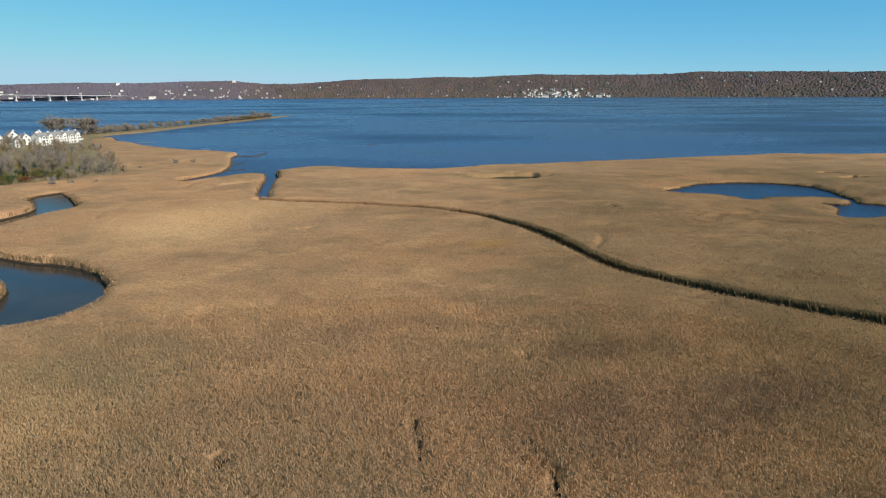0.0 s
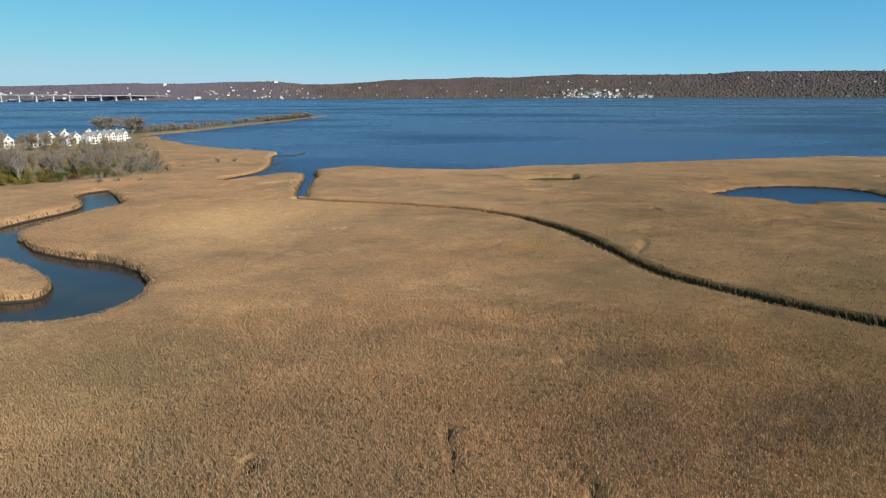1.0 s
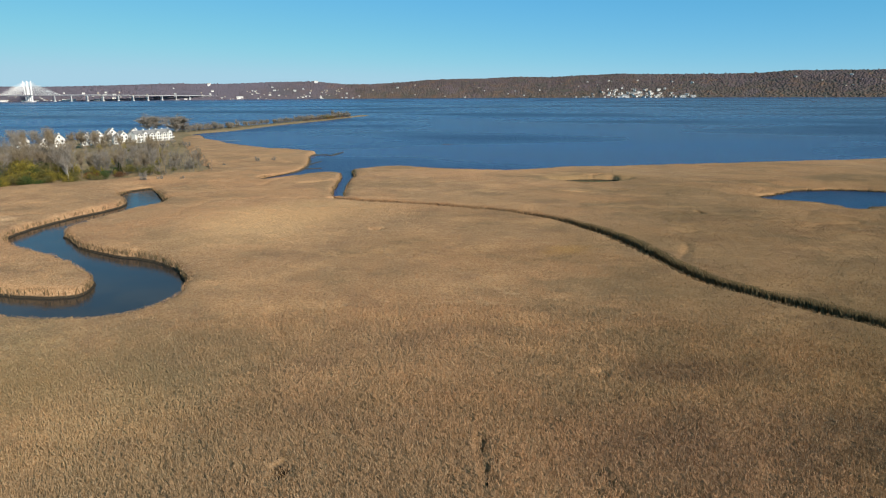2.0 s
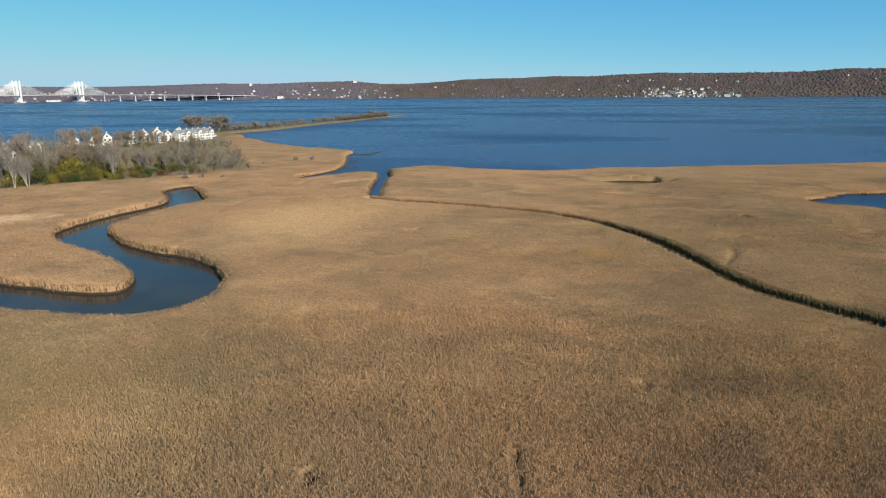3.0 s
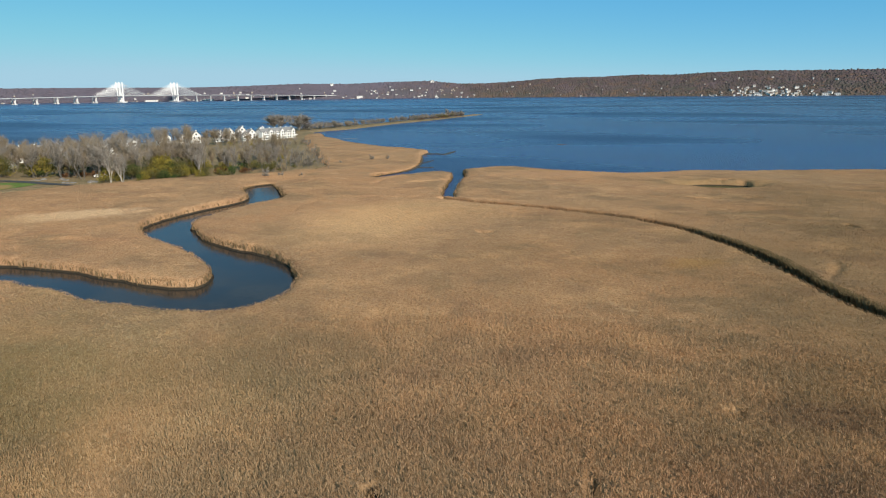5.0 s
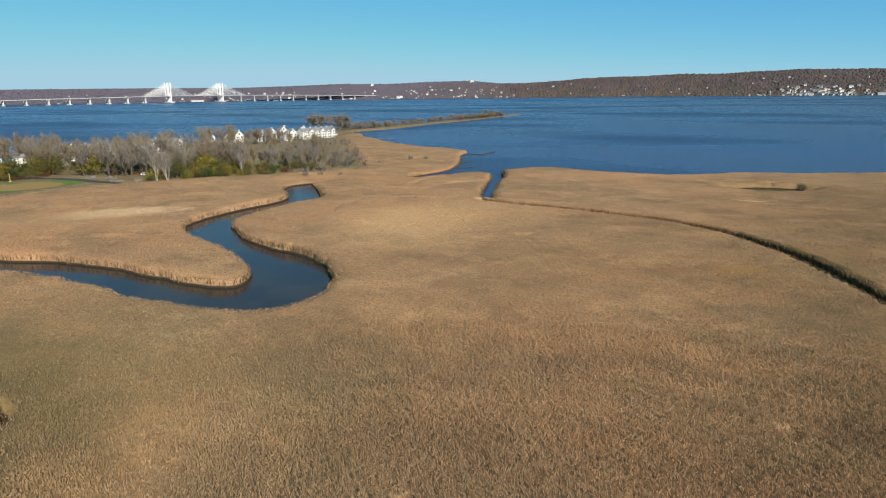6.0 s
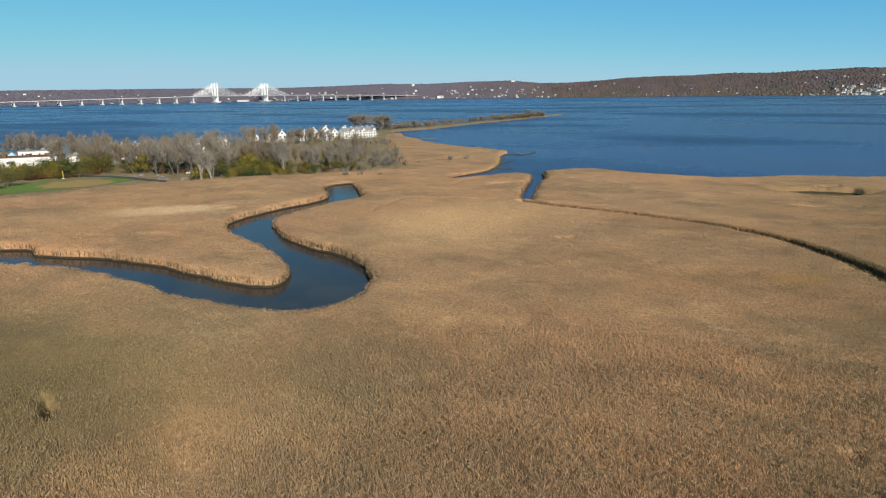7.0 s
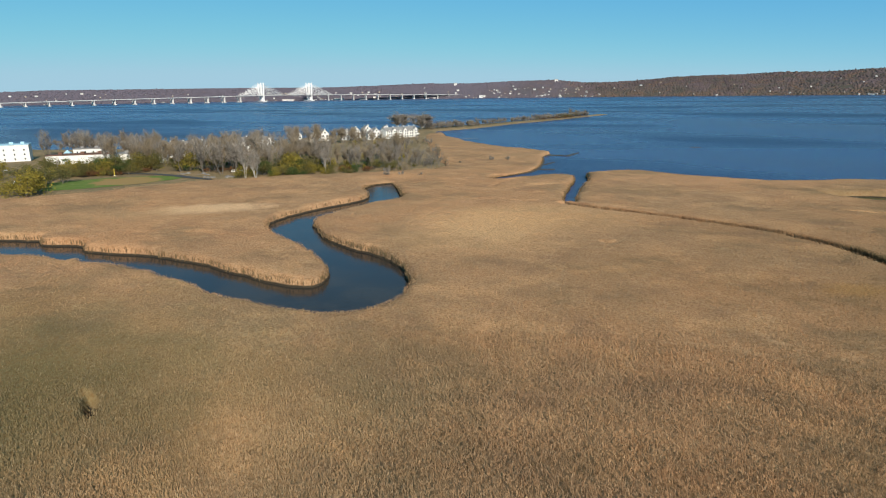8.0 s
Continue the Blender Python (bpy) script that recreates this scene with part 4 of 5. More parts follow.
def bare_tree(seed, height, spread, stems, bark, twig, dense=1.0, squat=(1, 1), name="tree"):
    """A leafless tree: stems, limbs, branches and a haze of twigs."""
    g = Growth(seed)
    r = g.rng

    def grow(p, d, length, rad, level):
        bend = p + d * length * 0.55 + Vector((r.gauss(0, 1), r.gauss(0, 1), 0)) * length * 0.06
        tip = bend + g.away(d, 0.18) * length * 0.45
        if level < 2:
            g.limb(p, bend, rad, rad * 0.78, 6 if level == 0 else 4)
            g.limb(bend, tip, rad * 0.78, rad * 0.5, 6 if level == 0 else 4)
        else:
            g.limb(p, tip, rad, rad * 0.4, 3)
            for _ in range(max(2, int(9 * dense))):
                a = p.lerp(tip, r.uniform(0.1, 1))
                w = (g.away(d, 0.8) + Vector((0, 0, 0.4))).normalized()
                b = a + w * r.uniform(0.08, 0.20) * height
                g.kite(a, b, r.uniform(0.05, 0.10))
                g.kite(a.lerp(b, 0.5), a.lerp(b, 0.5) + g.away(w, 0.8) * r.uniform(0.05, 0.11) * height, r.uniform(0.04, 0.08))
            return
        for i in range(5 if level else r.randint(5, 7)):
            u = r.uniform(0.25, 1.0) if level else 0.3 + 0.7 * (i + r.random()) / 7
            a = p.lerp(bend, u * 1.8) if u < 0.55 else bend.lerp(tip, (u - 0.55) / 0.45)
            lift = Vector((0, 0, 0.45 - 0.1 * level))
            grow(a, (g.away(d, spread) + lift).normalized(), length * r.uniform(0.42, 0.66), rad * r.uniform(0.34, 0.5), level + 1)

    for s in range(stems):
        a = r.uniform(0, 6.28)
        d = Vector((math.cos(a) * 0.22 * (stems > 1), math.sin(a) * 0.22 * (stems > 1), 1)).normalized()
        grow(Vector((math.cos(a) * 0.3, math.sin(a) * 0.3, -0.4)) * (stems > 1) + Vector((0, 0, -0.4)), d, height * r.uniform(0.6, 0.72), height * 0.0115 + 0.03, 0)
    for v in (*g.wood_v, *g.leaf_v):
        v.x, v.y, v.z = v.x * squat[0], v.y * squat[0], v.z * squat[1]
    return g.build(name, bark, twig)


def dead_tree(seed, height, bark):
    """A dead grey snag with a few broken limbs."""
    g = Growth(seed)
    r = g.rng
    p, d, rad = Vector((0, 0, -0.3)), Vector((r.gauss(0, 0.1), r.gauss(0, 0.1), 1)), height * 0.018
    for i in range(5):
        q = p + g.away(d, 0.12) * height / 5
        g.limb(p, q, rad, rad * 0.72)
        if i > 0:
            for _ in range(3):
                e = p.lerp(q, r.random())
                f = e + (g.away(d, 0.9) + Vector((0, 0, 0.4))).normalized() * height * r.uniform(0.12, 0.28)
                g.limb(e, f, rad * 0.5, rad * 0.15, 3)
                for _ in range(5):
                    h = e.lerp(f, r.uniform(0.3, 1))
                    g.kite(h, h + g.away(f - e, 0.8) * height * r.uniform(0.06, 0.14), 0.04)
        p, rad = q, rad * 0.72
    return g.build("tree", bark, M_TWIGS)


def shrub(seed, width, height, leaf, count=1000, size=0.40, name="shrub", stems=5):
    """A leafy bush: stems and leaf clumps in uneven lobes with gaps."""
    g = Growth(seed)
    r = g.rng
    lobes = []
    for i in range(r.randint(5, 8)):
        a, u = r.uniform(0, 6.28), r.uniform(0.1, 0.75)
        lobes.append((Vector((math.cos(a) * width * 0.5 * u, math.sin(a) * width * 0.5 * u, height * r.uniform(0.3, 0.8))), r.uniform(0.22, 0.40)))
    for i in range(stems):
        c = lobes[i % len(lobes)][0]
        g.limb(Vector((c.x * 0.2, c.y * 0.2, -0.3)), c, 0.09, 0.04, 4)
    for i in range(count):
        c, rad = r.choice(lobes)
        v = Vector((r.gauss(0, 1), r.gauss(0, 1), r.gauss(0, 1))).normalized() * (r.random() ** 0.45)
        p = c + Vector((v.x * width * rad, v.y * width * rad, v.z * height * rad * 0.95))
        p.z = max(0.15, p.z)
        g.kite(p, p + Vector((r.uniform(-1, 1), r.uniform(-1, 1), r.uniform(-0.6, 1))).normalized() * size * r.uniform(0.7, 1.6), size * 0.32)
    return g.build(name, M_BARK, leaf)


def cedar(seed, height):
    """A dark columnar evergreen."""
    g = Growth(seed)
    r = g.rng
    g.limb(Vector((0, 0, -0.4)), Vector((0, 0, height * 0.97)), 0.22, 0.04)
    for i in range(900):
        u = r.random() ** 0.8
        a, rad = r.uniform(0, 6.28), (1 - u) ** 0.7 * height * 0.17 * r.uniform(0.5, 1.1) * (1 + 0.25 * math.sin(u * 23 + seed))
        p = Vector((math.cos(a) * rad, math.sin(a) * rad, height * (0.06 + 0.94 * u)))
        g.kite(p, p + Vector((math.cos(a), math.sin(a), 0.5)).normalized() * r.uniform(0.4, 0.8), 0.18)
    return g.build("tree", M_BARK, M_CEDAR)


def on_ground(x, y, turn=0.0, size=1.0, sink=0.05):
    return Matrix.Translation((x, y, max(0.5, ground_z(x, y)) - sink)) @ Matrix.Rotation(turn, 4, "Z") @ Matrix.Scale(size, 4)


placed = set()


def plant(kind, x, y, turn=0.0, size=1.0, sink=0.05):
    """The first of a kind is moved to its place, the others are copies."""
    m = on_ground(x, y, turn, size, sink)
    if kind.name not in placed:
        placed.add(kind.name)
        kind.matrix_world = m
        return kind
    ob = copy_thing(kind, m)
    ob.scale = (size, size, size)
    return ob


tall = [tagged(bare_tree(20 + i, h, s, n, b, t, d), label, "tree", "bare trees of the wood") for i, (h, s, n, b, t, d, label) in enumerate((
    (17, 0.55, 2, M_BARK, M_TWIGS, 1.0, "tall leafless grey tree in a waterside wood"), (15, 0.6, 1, M_BARK, M_TWIGS, 1.2, "leafless grey-brown tree with a wide twiggy crown"),
    (18, 0.5, 3, M_BARK, M_TWIGSWARM, 1.0, "leafless multi-stemmed tree with warm brown twigs"), (14, 0.62, 2, M_BARK, M_TWIGSWARM, 1.2, "leafless brown tree at the edge of the wood"),
    (16, 0.45, 1, M_BARK, M_TWIGS, 1.0, "slim leafless grey tree among other trees")))]
birch = tagged(bare_tree(31, 17, 0.42, 3, M_PALEBARK, M_TWIGS, 0.7), "leafless tree with several pale trunks by the marsh", "tree", "bare trees of the wood")
round_tree = tagged(bare_tree(33, 15, 0.95, 4, M_PALEBARK, M_TWIGS, 2.4, (1.7, 1.0)), "broad round-headed leafless tree near the white houses", "tree", "pair of round trees")
snags = [tagged(dead_tree(41 + i, h, M_BARK), "dead grey tree with broken limbs in marsh grass", "tree", "dead trees at the marsh edge") for i, h in enumerate((11, 8.5, 7))]
low_trees = [tagged(bare_tree(51 + i, h, 0.9, 2, M_BARK, t, 0.5, (1.2, 1.0), "bare_shrub"), label, "shrub", "bare shrubs") for i, (h, t, label) in enumerate((
    (5.5, M_TWIGS, "low leafless grey shrub in dry grass"), (4.0, M_TWIGSWARM, "low leafless brown shrub in dry grass")))]
bushes = {k: tagged(shrub(60 + i, w, h, leaf), label, "shrub", "leafy shrubs of the wood") for i, (k, w, h, leaf, label) in enumerate((
    ("yellow", 7, 6, M_YELLOW, "shrub with yellow autumn leaves under the trees"), ("olive", 8, 6, M_OLIVE, "olive-green shrub in the understorey"),
    ("green", 7, 5.5, M_GREEN, "green leafy shrub at the edge of the wood"), ("rust", 6, 3.2, M_RUST, "low rust-brown bush at the edge of the wood")))}
cedars = [tagged(cedar(71 + i, h), "dark evergreen tree standing among bare trees", "tree", "evergreens") for i, h in enumerate((16, 9))]


def wood():
    rng = random.Random(12)
    front = smooth_line([(-352, 226, 0), (-318, 250, 0), (-284, 258, 0), (-262, 262, 0), (-243, 276, 0), (-224, 292, 0), (-206, 306, 0), (-192, 322, 0)], 3)[:, :2]
    n = len(front)
    # dense belt along the front, thinning behind and towards the point
    for i in range(125):
        u = rng.random() ** 0.85
        p = front[int(u * (n - 1))]
        back = 5 + rng.random() ** 1.1 * (92 - 50 * u)
        x, y = p[0] - back * 0.70 + rng.gauss(0, 3), p[1] + back * 0.72 + rng.gauss(0, 3) + 3
        if x < -296 and y < 262:
            continue
        size = rng.uniform(0.75, 1.12) * (1.0 if u < 0.78 else 0.72)
        if u > 0.9 and rng.random() < 0.5:
            continue
        plant(rng.choice(tall), x, y, rng.uniform(0, 6.28), size)
    for i in range(185):
        u = rng.random() ** 1.15
        p = front[int(u * (n - 1))]
        back = rng.random() ** 1.4 * 24 - 4
        x, y = p[0] - back * 0.7 + rng.gauss(0, 2), p[1] + back * 0.72 + rng.gauss(0, 2)
        if (-330 < x < -262 and y < 268) or (-296 < x < -260 and y < 284):
            continue
        if rng.random() < (0.6 if u > 0.8 else 0.4 if u < 0.3 else 0.1):
            continue
        k = rng.choices(("yellow", "olive", "green", "rust"), (4, 6, 1.5, 1.2) if u > 0.35 else (3, 5, 3, 2))[0]
        plant(bushes[k], x, y, rng.uniform(0, 6.28), rng.uniform(0.6, 1.5) * (1.15 - 0.45 * u))
    for i in range(52):      # small leafy trees between the bare ones
        u = rng.uniform(0.05, 0.8)
        p = front[int(u * (n - 1))]
        back = rng.uniform(3, 30)
        x, y = p[0] - back * 0.7, p[1] + back * 0.72
        if (-330 < x < -262 and y < 268) or (-296 < x < -260 and y < 284):
            continue
        plant(bushes[rng.choices(("yellow", "olive", "green"), (4, 6, 2))[0]], x, y, rng.uniform(0, 6.28), rng.uniform(1.3, 2.1))
    for i in range(54):      # thinner wood towards the white terrace
        u = rng.random()
        x, y = -208 - 118 * u + rng.gauss(0, 13), 322 + 165 * u + rng.gauss(0, 13)
        if sample(upland_gap, np.array([x]), np.array([y]))[0] < 2:
            continue
        if i % 2:
            plant(rng.choice(tall), x, y, rng.uniform(0, 6.28), rng.uniform(0.55, 0.8))
        else:
            plant(bushes[rng.choice(("olive", "yellow", "olive", "rust"))], x, y, rng.uniform(0, 6.28), rng.uniform(0.5, 1.0))
    for i in range(15):      # hedge left of the lawn
        x, y = rng.uniform(-405, -346), rng.uniform(196, 240)
        plant(bushes[rng.choice(("olive", "green", "yellow", "olive"))], x, y, rng.uniform(0, 6.28), rng.uniform(0.9, 1.7))
    for x, y, s in ((-296, 300, 1.35), (-306, 292, 1.2), (-288, 288, 1.0), (-312, 305, 1.1)):
        plant(bushes["green"], x, y, x, s)
    for x, y, s in ((-291, 276, 0.9), (-284, 278, 1.1), (-277, 281, 1.0), (-299, 272, 0.8)):
        plant(bushes["rust"], x, y, x, s)
    plant(bushes["green"], -231, 277, 0.4, 0.75)
    plant(bushes["yellow"], -238, 282, 1.4, 0.9)
    plant(bushes["yellow"], -224, 288, 2.4, 0.9)
    plant(cedars[0], -305, 318, 0, 1.0)
    for x, y, s in ((-330, 300, 1.1), (-216, 318, 0.8), (-342, 268, 0.9), (-258, 300, 0.9)):
        plant(cedars[1], x, y, x, s)
    for x, y, s in ((-257, 261, 1.05), (-252, 264, 0.85), (-263, 276, 0.8), (-228, 294, 0.8)):
        plant(birch, x, y, x, s)
    for x, y, s in ((-428, 690, 1.4), (-391, 680, 1.42)):
        plant(round_tree, x, y, x * 0.3, s, 3.0)
    for i in range(44):      # dead trees and shrubs on the point
        x, y = rng.gauss(-196, 9), rng.gauss(350, 16)
        if x + 0.75 * y > 90 or ground_z(x, y) < 0.5:
            continue
        plant(rng.choice(snags), x, y, rng.uniform(0, 6.28), rng.uniform(0.7, 1.15))
    plant(snags[1], -176, 343, 0.5, 0.9)
    for i in range(46):
        u = rng.random() ** 1.3
        x, y = -190 - 105 * u + rng.gauss(0, 12), 318 + 190 * u + rng.gauss(0, 14)
        if sample(upland_gap, np.array([x]), np.array([y]))[0] < 1:
            continue
        plant(rng.choice(low_trees), x, y, rng.uniform(0, 6.28), rng.uniform(0.6, 1.2))
    for x, y, s in ((-190, 296, 1.0), (-183, 300, 0.8), (-196, 305, 1.1), (-172, 303, 0.7), (-168, 391, 0.9), (-160, 397, 0.8), (-181, 370, 0.5)):
        plant(low_trees[0], x, y, x, s)
    # by the lawn
    for x, y, s, k in ((-300, 172, 2.1, "yellow"), (-311, 182, 1.8, "yellow"), (-322, 192, 1.8, "olive"), (-306, 178, 1.9, "yellow"), (-330, 206, 1.6, "olive"), (-338, 196, 1.9, "olive"), (-318, 166, 1.6, "yellow"), (-332, 198, 1.2, "olive"), (-308, 170, 1.3, "yellow"), (-318, 176, 1.2, "olive"), (-352, 218, 1.2, "olive"), (-360, 226, 1.3, "yellow"),
                       (-366, 236, 1.1, "olive"), (-350, 246, 1.0, "yellow"), (-340, 256, 1.1, "yellow"), (-330, 262, 0.8, "olive"), (-356, 250, 1.2, "olive"), (-318, 268, 0.7, "olive")):
        plant(bushes[k], x, y, x * 1.7, s)
    for i in range(42):      # bare trees about the houses
        x, y = rng.uniform(-500, -345), rng.uniform(292, 332)
        plant(rng.choice(tall), x, y, rng.uniform(0, 6.28), rng.uniform(0.75, 1.1))
    for i in range(40):
        u = rng.random()
        x, y = -345 - 25 * u - rng.uniform(0, 30), 320 + 160 * u + rng.gauss(0, 10)
        plant(rng.choice(tall), x, y, rng.uniform(0, 6.28), rng.uniform(0.7, 0.95))
    for i in range(16):
        plant(rng.choice(tall), rng.uniform(-366, -340), rng.uniform(468, 508), rng.uniform(0, 6.28), rng.uniform(0.55, 0.75))
    for i in range(40):
        x, y = rng.uniform(-440, -340), rng.uniform(255, 300)
        if i % 5 < 3:
            plant(bushes[rng.choice(("yellow", "olive", "olive", "green"))], x, y, rng.uniform(0, 6.28), rng.uniform(0.7, 1.1))


wood()


# ---- white houses on the point ----
def gable_roof(bm, x0, x1, y0, y1, z, rise, along="x", over=0.5):
    if along == "x":
        pts = [(x, y, h) for x in (x0 - over, x1 + over) for y, h in ((y0 - over, z - 0.25), ((y0 + y1) / 2, z + rise), (y1 + over, z - 0.25))]
    else:
        pts = [(x, y, h) for y in (y0 - over, y1 + over) for x, h in ((x0 - over, z - 0.25), ((x0 + x1) / 2, z + rise), (x1 + over, z - 0.25))]
    v = [bm.verts.new(p) for p in pts]
    top = [bm.verts.new((p[0], p[1], p[2] + 0.28)) for p in pts]
    for a in (v, top):
        for q in ((0, 3, 4, 1), (1, 4, 5, 2)):
            bm.faces.new([a[i] for i in q])
    for q in ((0, 1), (1, 2), (2, 5), (5, 4), (4, 3), (3, 0)):
        bm.faces.new((v[q[0]], v[q[1]], top[q[1]], top[q[0]]))
    bmesh.ops.recalc_face_normals(bm, faces=bm.faces)


def window(root, x, y, z, w, h, face=-1):
    bm = bmesh.new()
    box(bm, x - w / 2 - 0.12, y - 0.06, z - 0.12, x + w / 2 + 0.12, y + 0.06, z + h + 0.12)
    frame_ob = part("window", bm, M_WHITE, root)
    bm = bmesh.new()
    box(bm, x - w / 2, y + face * 0.09 - 0.02, z, x + w / 2, y + face * 0.09 + 0.02, z + h)
    part("pane", bm, M_GLASS, frame_ob)


def townhouses(units, deep, storeys):
    """A white terrace: gabled bays, balconies, windows, grey roof with chimneys."""
    root = empty("terrace_house")
    wide, h = 8.0, storeys * 3.0
    w = units * wide
    bm = bmesh.new()
    box(bm, -w / 2, 0, -0.6, w / 2, deep, h)
    v = [bm.verts.new(p) for x in (-w / 2, w / 2) for p in ((x, 0, h), (x, deep, h), (x, deep / 2, h + 3.3))]
    bm.faces.new(v[:3])
    bm.faces.new(v[3:])
    part("wall", bm, M_WHITE, root)
    bm = bmesh.new()
    gable_roof(bm, -w / 2, w / 2, 0, deep, h, 3.4)
    part("roof", bm, M_GREYROOF, root)
    for i in range(units):
        x = -w / 2 + (i + 0.5) * wide
        bay_h = h + (0.6 if i % 2 else -1.0)
        bm = bmesh.new()
        box(bm, x - 2.1, -1.6, -0.6, x + 2.1, 0.02, bay_h)
        g = [bm.verts.new(p) for p in ((x - 2.1, -1.6, bay_h), (x + 2.1, -1.6, bay_h), (x, -1.6, bay_h + 2.0))]
        bm.faces.new(g)
        part("bay", bm, M_WHITE, root)
        bm = bmesh.new()
        gable_roof(bm, x - 2.1, x + 2.1, -1.6, deep * 0.42, bay_h, 2.0, "y", 0.35)
        part("bay_roof", bm, M_GREYROOF, root)
        bm = bmesh.new()
        box(bm, x + 2.15, -1.5, 2.9, x + 5.85, -0.02, 3.1)
        balcony = part("balcony", bm, M_WHITE, root)
        bm = bmesh.new()
        box(bm, x + 2.15, -1.5, 3.1, x + 5.85, -1.42, 4.0)
        part("railing", bm, M_WHITE, balcony)
        for s in range(storeys):
            window(root, x, -1.6, 0.9 + 3 * s, 1.9, 1.5)
            window(root, x + 4.0, 0.0, 0.5 + 3 * s, 2.2, 1.9)
        bm = bmesh.new()
        box(bm, x + 3.0, deep * 0.55, h + 1.5, x + 4.2, deep * 0.55 + 0.9, h + 4.8)
        part("chimney", bm, M_WHITE, root)
    for s in range(storeys):
        for y in (deep * 0.3, deep * 0.7):
            bm = bmesh.new()
            box(bm, w / 2 - 0.02, y - 0.7, 0.9 + 3 * s, w / 2 + 0.06, y + 0.7, 2.4 + 3 * s)
            part("window", bm, M_GLASS, root)
    return root


terrace = [tagged(townhouses(u, 11, st), label, "house", "white terraces on the point") for u, st, label in (
    (6, 3, "white terrace of houses with grey gabled roofs and balconies"), (4, 2, "white terrace with gabled bays and grey roofs behind trees"))]
spots = [(0, -338, 552, 70, 0.84), (1, -404, 420, 62, 0.85), (1, -410, 358, 50, 0.9), (1, -392, 326, 45, 0.85), (1, -424, 330, 52, 0.9)]
for k, x, y, turn, size in spots:
    plant(terrace[k], x, y, radians(turn), size)


def gabled_house():
    """A tall white house with a steep front gable, windows and a chimney."""
    root = empty("house")
    bm = bmesh.new()
    box(bm, -4, 0, -0.6, 4, 9, 7.0)
    for y in (0, 9):
        bm.faces.new([bm.verts.new(p) for p in ((-4, y, 7.0), (4, y, 7.0), (0, y, 10.6))])
    part("wall", bm, M_WHITE, root)
    bm = bmesh.new()
    gable_roof(bm, -4, 4, 0, 9, 7.0, 3.7, "y", 0.35)
    part("roof", bm, M_GREYROOF, root)
    for x in (-2, 2):
        for z in (0.9, 4.0):
            window(root, x, 0, z, 1.5, 1.6)
    window(root, 0, 0, 7.2, 1.4, 1.5)
    bm = bmesh.new()
    box(bm, 2.0, 6, 8.0, 3.0, 7, 11.4)
    part("chimney", bm, M_WHITE, root)
    return root


cottage = tagged(gabled_house(), "tall white house with a steep gable behind bare trees", "house", "white gabled houses")
for x, y, turn, size in ((-390, 452, 55, 1.0), (-377, 463, 40, 0.9), (-384, 488, 60, 1.0), (-371, 503, 45, 0.95), (-376, 528, 65, 1.0), (-382, 555, 50, 1.05), (-367, 566, 40, 1.0), (-361, 541, 62, 0.9),
                         (-387, 374, 50, 1.0), (-379, 388, 35, 0.9), (-356, 366, 55, 0.85), (-398, 466, 58, 0.95), (-352, 518, 48, 0.8), (-384, 306, 45, 0.9), (-391, 402, 52, 0.9)):
    plant(cottage, x, y, radians(turn), size)


def flat_house(w, d, h, roof, label, m):
    """A plain white building with a low parapet roof."""
    root = empty("house", m)
    bm = bmesh.new()
    box(bm, -w / 2, -d / 2, -0.6, w / 2, d / 2, h)
    part("wall", bm, M_WHITE, root)
    bm = bmesh.new()
    box(bm, -w / 2 - 0.3, -d / 2 - 0.3, h, w / 2 + 0.3, d / 2 + 0.3, h + 0.5)
    for x in (-w * 0.3, 0.05 * w, w * 0.33):
        box(bm, x - 1.2, -1.2, h + 0.5, x + 1.2, 1.2, h + 1.8)
    part("roof", bm, roof, root)
    n = max(2, int(w / 5))
    for j in range(n):
        for s in range(max(1, int(h / 3.2))):
            window(root, -w / 2 + (j + 0.5) * w / n, -d / 2, 1.2 + 3.2 * s, 0.9, 1.2)
    return tagged(root, label, "house")


flat_house(24, 16, 11.5, M_BLUEROOF, "large white building with a pale blue flat roof", on_ground(-484, 262, radians(55)))
flat_house(38, 12, 6.0, M_BROWNROOF, "long low white building with a brown roof", on_ground(-420, 272, radians(45)))
flat_house(30, 12, 6.5, M_GREYROOF, "low white building with a grey roof behind trees", on_ground(-383, 292, radians(40)))
flat_house(26, 12, 7.0, M_GREYROOF, "white building with a grey roof among trees", on_ground(-446, 300, radians(45)))


def cupola_house():
    root = empty("house", on_ground(-440, 276, radians(45), 0.6))
    bm = bmesh.new()
    box(bm, -4, -4, -0.6, 4, 4, 9)
    part("wall", bm, M_WHITE, root)
    bm = bmesh.new()
    bmesh.ops.create_cone(bm, segments=4, radius1=6.3, radius2=0.1, depth=4.5, cap_ends=True, matrix=pose(0, 0, 11.2, 0, 0, 45))
    part("roof", bm, M_BLUEROOF, root)
    for x in (-2, 2):
        window(root, x, -4, 5.2, 1.4, 1.6)
    tagged(root, "small white house with a pointed pale blue roof", "house")


cupola_house()

